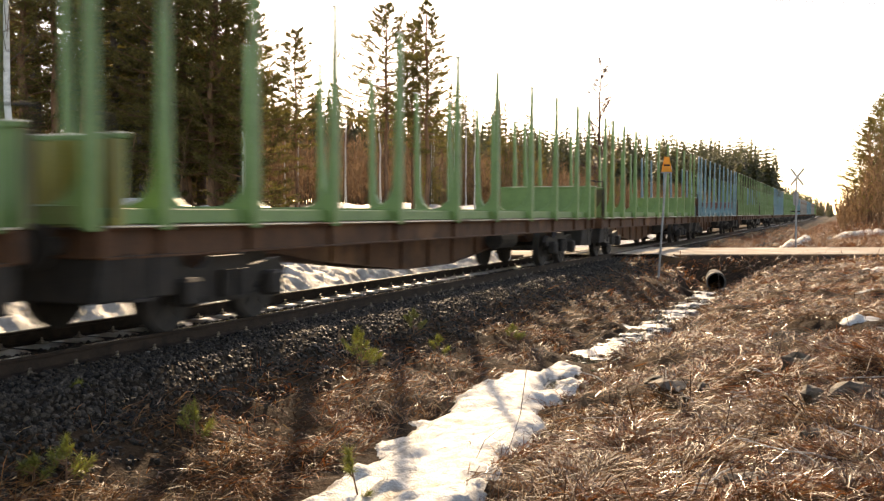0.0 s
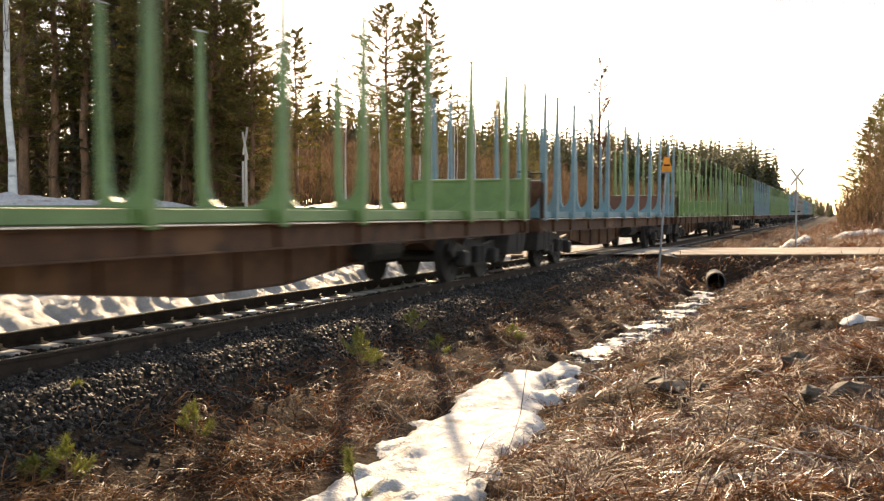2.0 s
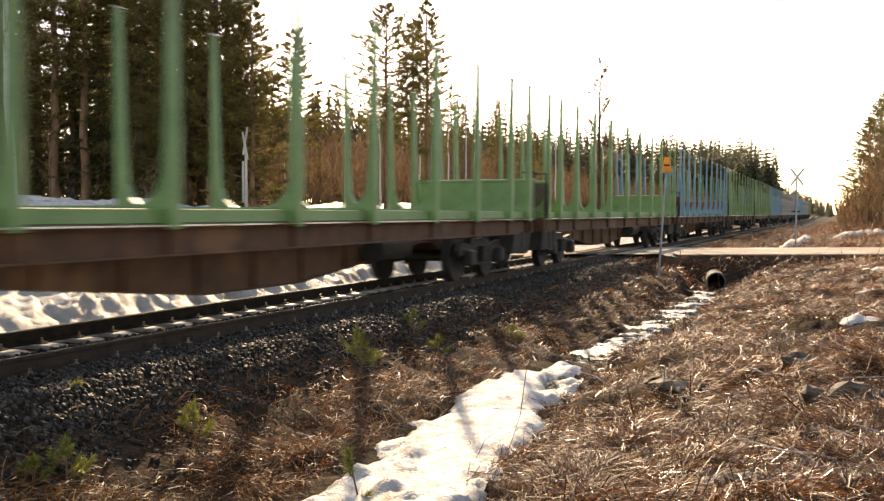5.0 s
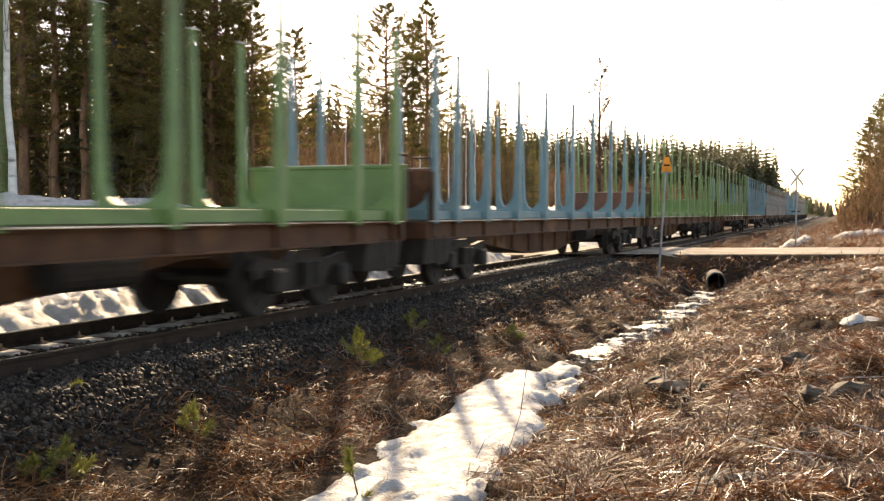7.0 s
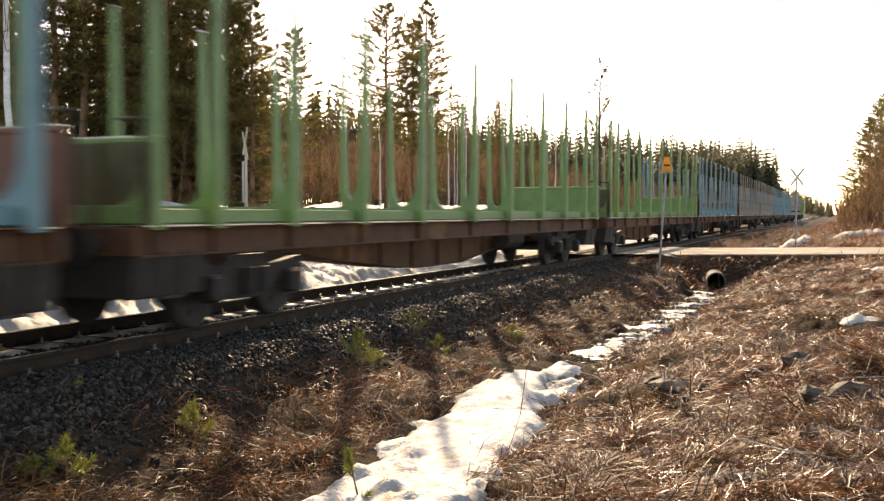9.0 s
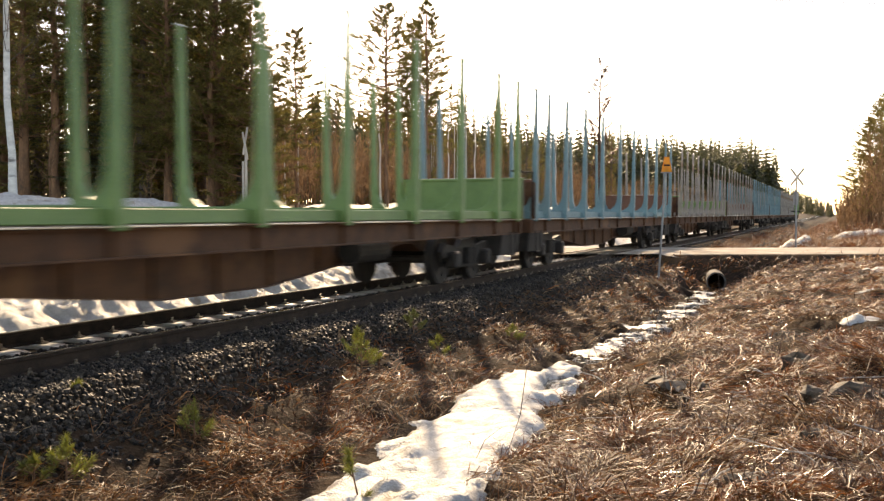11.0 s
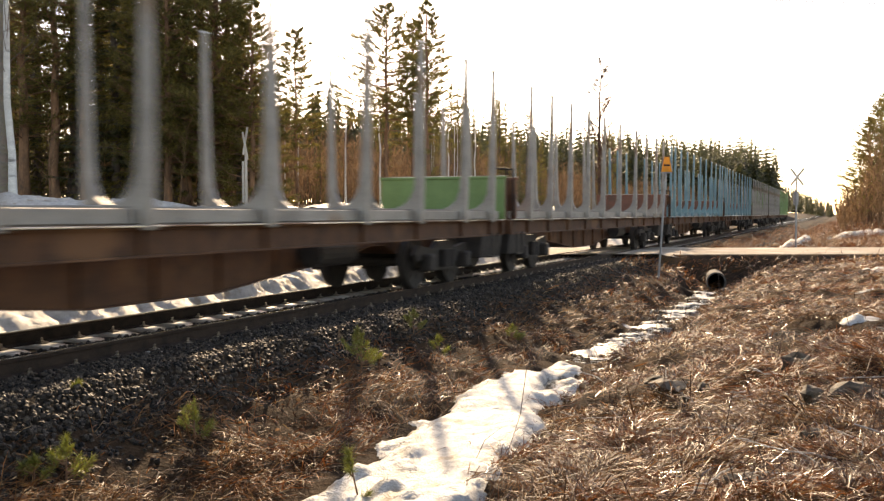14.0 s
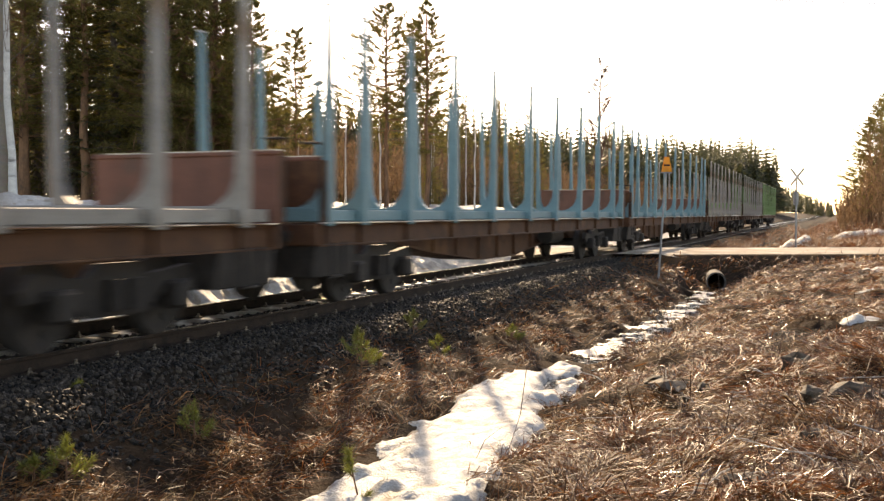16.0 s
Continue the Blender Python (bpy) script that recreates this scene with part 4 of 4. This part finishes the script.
def rotten_stump(bearing, far, r, h, seed):
    """Low broken stump with a ragged top."""
    r2 = random.Random(seed)
    x, y = spot(bearing, far)
    bm = bmesh.new()
    rings = []
    for j, (k, z) in enumerate(((1.5, -0.06), (1.1, h * 0.3), (0.95, h * 0.75), (0.85, h))):
        rings.append([bm.verts.new((math.cos(i * math.pi / 7) * r * k * r2.uniform(0.85, 1.15), math.sin(i * math.pi / 7) * r * k * r2.uniform(0.85, 1.15), z + (r2.uniform(-0.4, 0.35) * h if j == 3 else 0))) for i in range(14)])
    rings.append([bm.verts.new((v.co.x * 0.7, v.co.y * 0.7, h * 0.5)) for v in rings[-1]])
    for r0, r1 in zip(rings, rings[1:]):
        for i in range(14):
            bm.faces.new((r0[i], r0[(i + 1) % 14], r1[(i + 1) % 14], r1[i]))
    bm.faces.new(rings[-1])
    bmesh.ops.recalc_face_normals(bm, faces=bm.faces)
    ob = part("stump", bm, "bark_pine")
    ob.location = (x, y, height(x, y))
    return tagged(ob, "small rotten brown stump in dead grass", "stump", "stumps on the bank")


for i, (bb, ff, rr0, hh) in enumerate(((0.373, 6.9, 0.05, 0.13), (0.31, 5.9, 0.12, 0.1), (0.265, 9.4, 0.06, 0.09), (0.4, 7.9, 0.07, 0.08), (0.2, 7.6, 0.06, 0.1))):
    rotten_stump(bb, ff, rr0, hh, 200 + i)


def ballast_stones():
    """Crushed stone on the near shoulder of the track bed."""
    s_v, s_f, r2 = [], [], random.Random(9)
    shapes = []
    for k in range(6):
        b = bmesh.new()
        bmesh.ops.create_icosphere(b, subdivisions=1, radius=1.0)
        b.verts.ensure_lookup_table()
        off = Vector((k * 7.3, 1, 2))
        shapes.append(([v.co * (1 + 0.9 * noise.noise(v.co * 1.6 + off)) for v in b.verts], [tuple(v.index for v in f.verts) for f in b.faces]))
        b.free()
    for i in range(30000):
        y = 4.5 + 30 * r2.random() ** 1.6
        d = r2.uniform(4.7, 6.95) if r2.random() < 0.85 else r2.uniform(7.45, 8.2)
        if d < 5.7 and r2.random() < (5.75 - d) * 1.1:
            continue
        x = -d
        z = -0.185 if d > 7 else -0.165 if d > 6.05 else float(np.interp(d, [5.3, 6.05], [-0.58, -0.16]))
        z = max(z, height(x, y))
        size = r2.uniform(0.012, 0.03)
        turn = Euler((r2.uniform(0, 6), r2.uniform(0, 6), r2.uniform(0, 6))).to_matrix()
        vs, fs = shapes[i % 6]
        n = len(s_v)
        s_v += [turn @ (v * size) + Vector((x, y, z + size * 0.3)) for v in vs]
        s_f += [tuple(n + q for q in f) for f in fs]
    return tagged(soup("ballast_stones", s_v, s_f, "stone"), "loose dark crushed stone on the track shoulder", "ballast", kind="stuff")


ballast_stones()


def twig_on_ground(bearing, far, length, turn, seed, mat="deadwood"):
    r2 = random.Random(seed)
    s = Soup()
    p, a = Vector((0, 0, 0.03)), 0.0
    for i in range(5):
        a += r2.gauss(0, 0.25)
        q = p + Vector((math.cos(a), math.sin(a), r2.gauss(0.05, 0.12))) * length / 5
        s.bar(p, q, 0.008 - i * 0.0012, 0.0068 - i * 0.0012, 5)
        if i in (1, 2, 3):
            e = p.lerp(q, 0.5)
            s.bar(e, e + Vector((math.cos(a + 0.8), math.sin(a + 0.8), 0.2)) * length * 0.14, 0.004, 0.002, 4)
        p = q
    ob = s.put("fallen_branch", mat)
    x, y = spot(bearing, far)
    ob.matrix_basis = pose(x, y, height(x, y) + 0.02, 0, 0, turn)
    return tagged(ob, "thin bleached dead branch lying on grass" if mat == "deadwood" else "thin brown dead branch lying on grass", "branch", "dead branches on the bank")


for i in range(46):
    rr = random.Random(100 + i)
    twig_on_ground(rr.uniform(0.12, 0.46), 5.2 + 9 * rr.random() ** 1.3, rr.uniform(0.25, 0.8), rr.uniform(0, 360), i, "deadwood" if i % 3 else "twig")


def young_pine(x, y, h, seed, shoots_of=7, long=0.075, lean=(0.0, 0.0), spread=0.6):
    """Knee-high pine sapling with bottle-brush shoots that turn up at the tips."""
    r2 = random.Random(seed)
    t = thing("pine_sapling", "small yellow-green pine sapling on the slope", "sapling", "pine saplings on the slope", at=(x, y, height(x, y) - 0.03))
    wood, green = Soup(), Soup()
    top = Vector((lean[0] * h, lean[1] * h, h))
    shoots = [(Vector((0, 0, 0)), top * 0.6, top, 0.5)]
    for k in range(shoots_of):
        u = (0.25, 0.5, 0.75)[k % 3] + r2.uniform(-0.06, 0.06)
        a = k * 2.4 + r2.uniform(-0.4, 0.4)
        L = h * spread * (1.15 - u) * r2.uniform(0.75, 1.2)
        p = top * u
        mid = p + Vector((math.cos(a), math.sin(a), 0.25)) * L * 0.55
        shoots.append((p, mid, mid + Vector((math.cos(a), math.sin(a), r2.uniform(0.7, 1.5))).normalized() * L * 0.55, 0.3))
    for p, mid, q, start in shoots:
        wood.bar(p, mid, 0.009, 0.006, 5)
        wood.bar(mid, q, 0.006, 0.004, 5)
        total = (mid - p).length + (q - mid).length
        for k in range(int(520 * total) + 60):
            u = r2.uniform(start, 1.0)
            at, ax = (p.lerp(mid, u / 0.5), (mid - p).normalized()) if u < 0.5 else (mid.lerp(q, (u - 0.5) / 0.5), (q - mid).normalized())
            w = (ax * r2.uniform(0.5, 1.0) + Vector((r2.gauss(0, 0.5), r2.gauss(0, 0.5), r2.gauss(0, 0.5)))).normalized()
            green.leaf(at, w, long * r2.uniform(0.6, 1.1), 0.0021, r2)
    wood.put("stem", "bark_pine", t)
    green.put("needles", "sapling", t)
    return t


for i, (x, y, h) in enumerate(((-5.2, 10.4, 0.5), (-5.0, 10.1, 0.42), (-5.05, 5.5, 0.36), (-5.2, 5.35, 0.22), (-4.9, 6.8, 0.36), (-5.6, 13.0, 0.35), (-4.9, 12.2, 0.3), (-4.6, 14.5, 0.28), (-6.1, 6.8, 0.14))):
    young_pine(x, y, h, 60 + i, 6 + i % 3)
young_pine(-3.2, 6.45, 0.42, 91, 3, 0.085, (-0.3, 0.1), 0.25)

# ---------------- culvert, signs, post, wire ----------------
def culvert():
    t = thing("culvert", "concrete culvert pipe under the gravel road", "culvert")
    a, b = Vector((-3.5, 32.3, -0.82)), Vector((-5.2, 44.0, -0.82))
    bm = bmesh.new()
    ax = (b - a).normalized()
    u = ax.cross(Vector((0, 0, 1))).normalized()
    w = u.cross(ax)
    ring = []
    for r, p in ((0.26, b), (0.26, a), (0.31, a), (0.31, b)):
        ring.append([bm.verts.new(p + (u * math.cos(k * math.pi / 14) + w * math.sin(k * math.pi / 14)) * r) for k in range(28)])
    for r0, r1 in zip(ring, ring[1:]):
        for k in range(28):
            j = (k + 1) % 28
            bm.faces.new((r0[k], r0[j], r1[j], r1[k]))
    bmesh.ops.recalc_face_normals(bm, faces=bm.faces)
    part("pipe", bm, "concrete", t)


culvert()


def trackside_sign():
    """Orange trackside board on a thin leaning pole."""
    x, y = spot(0.218, 29.6)
    t = thing("trackside_sign", "orange trackside warning board on thin grey pole", "sign")
    z0 = height(x, y)
    tx, ty = spot(0.2255, 29.5)
    part("pole", rod((x, y, z0 - 0.2), (tx, ty, 2.75), 0.032, seg=10), "sign_grey", t)
    m = pose(tx, ty, 2.78, 0, 0, YAW)
    bm = prism([(-0.16, -0.2), (0.16, -0.2), (0.07, 0.24), (-0.07, 0.24)], 1, -0.05, -0.035)
    bm.transform(m)
    part("board", bm, "orange", t, "orange board tapered to the top")
    bm = box(-0.09, -0.056, -0.03, 0.09, -0.0505, 0.02)
    bm.transform(m)
    part("mark", bm, "iron", t)
    bm = box(-0.17, -0.034, -0.24, 0.17, 0.0, -0.2)
    bm.transform(m)
    part("bracket", bm, "sign_grey", t)


trackside_sign()


def crossing_sign():
    """Level crossing cross seen from the track side."""
    x, y = spot(0.3565, 44)
    z0 = height(x, y)
    t = thing("crossing_sign", "weathered level crossing cross on a grey post", "sign")
    part("post", rod((x, y, z0 - 0.2), (x, y, z0 + 3.3), 0.04, seg=10), "sign_grey", t)
    top = 2.965
    for a in (52, -52):
        bm = box(-0.48, -0.012, -0.055, 0.48, 0.012, 0.055, bevel=0.005)
        bm.transform(pose(x, y, top, 0, 0, YAW) @ pose(0, -0.055 if a > 0 else -0.085, 0, 0, a, 0))
        part("blade", bm, "sign_yellow", t)
    bm = prism([(-0.1, -0.4), (0.1, -0.4), (0.13, 0.05), (0.05, 0.25), (-0.05, 0.25), (-0.13, 0.05)], 1, 0.05, 0.065)
    bm.transform(pose(x, y, top - 0.85, 0, 0, YAW))
    part("back_plate", bm, "sign_grey", t, "dark back of a small signboard")
    bm = box(-0.2, 0.03, -0.03, 0.2, 0.06, 0.03)
    bm.transform(pose(x, y, top - 1.52, 0, 0, YAW))
    part("bracket", bm, "iron", t)


crossing_sign()


def old_post():
    """Bleached wooden post with crossed slats across the track."""
    x, y = spot(-0.197, 30)
    t = thing("old_post", "bleached grey wooden post with crossed slats", "post")
    part("post", rod((x, y, height(x, y) - 0.2), (x, y, 3.3), 0.055, 0.04, seg=9), "deadwood", t)
    for a, top in ((9, 3.95), (-10, 3.8)):
        bm = box(-0.03, -0.018, -0.42, 0.03, 0.018, 0.42, bevel=0.006)
        bm.transform(pose(x, y, top - 0.42, 0, 0, YAW) @ pose(0, -0.07 if a > 0 else -0.108, 0, 0, a, 0))
        part("slat", bm, "deadwood", t)
    bm = box(-0.115, -0.025, -0.62, -0.058, 0.02, 0.62, bevel=0.008)
    bm.transform(pose(x, y, 2.3, 0, 0, YAW))
    part("side_board", bm, "deadwood", t)


old_post()


def overhead_wire():
    verts, faces, n = [], [], 6
    for i in range(41):
        u = i / 40
        x, y = spot(-0.3 + 1.6 * u, 26 + 4 * u)
        z = 7.22 - 0.66 * (u - 0.39) + 0.5 * (u - 0.42) ** 2
        for k in range(n):
            a = 2 * math.pi * k / n
            verts.append((x + 0.011 * math.cos(a) * F_AX.x, y + 0.011 * math.cos(a) * F_AX.y, z + 0.011 * math.sin(a)))
        if i:
            for k in range(n):
                j = (k + 1) % n
                faces.append(((i - 1) * n + k, (i - 1) * n + j, i * n + j, i * n + k))
    return tagged(soup("overhead_wire", verts, faces, "dark"), "thin dark overhead wire crossing the sky", "cable")


overhead_wire()


# ---------------- what moves ----------------
def motions():
    for k, w in WAGONS:
        for o in w.children_recursive:
            if o.name.startswith("wheelset"):
                x, y, z = o.location
                walk(o, [(n / 30, pose(x, y, z, math.degrees((travelled(n / 30)) * PITCH_W / 0.46))) for n in range(481)])
        walk(w, [(t, pose(TRACK_X, wagon_y(k, t), 0)) for t in np.arange(0, 16.01, 1.0)])


motions()
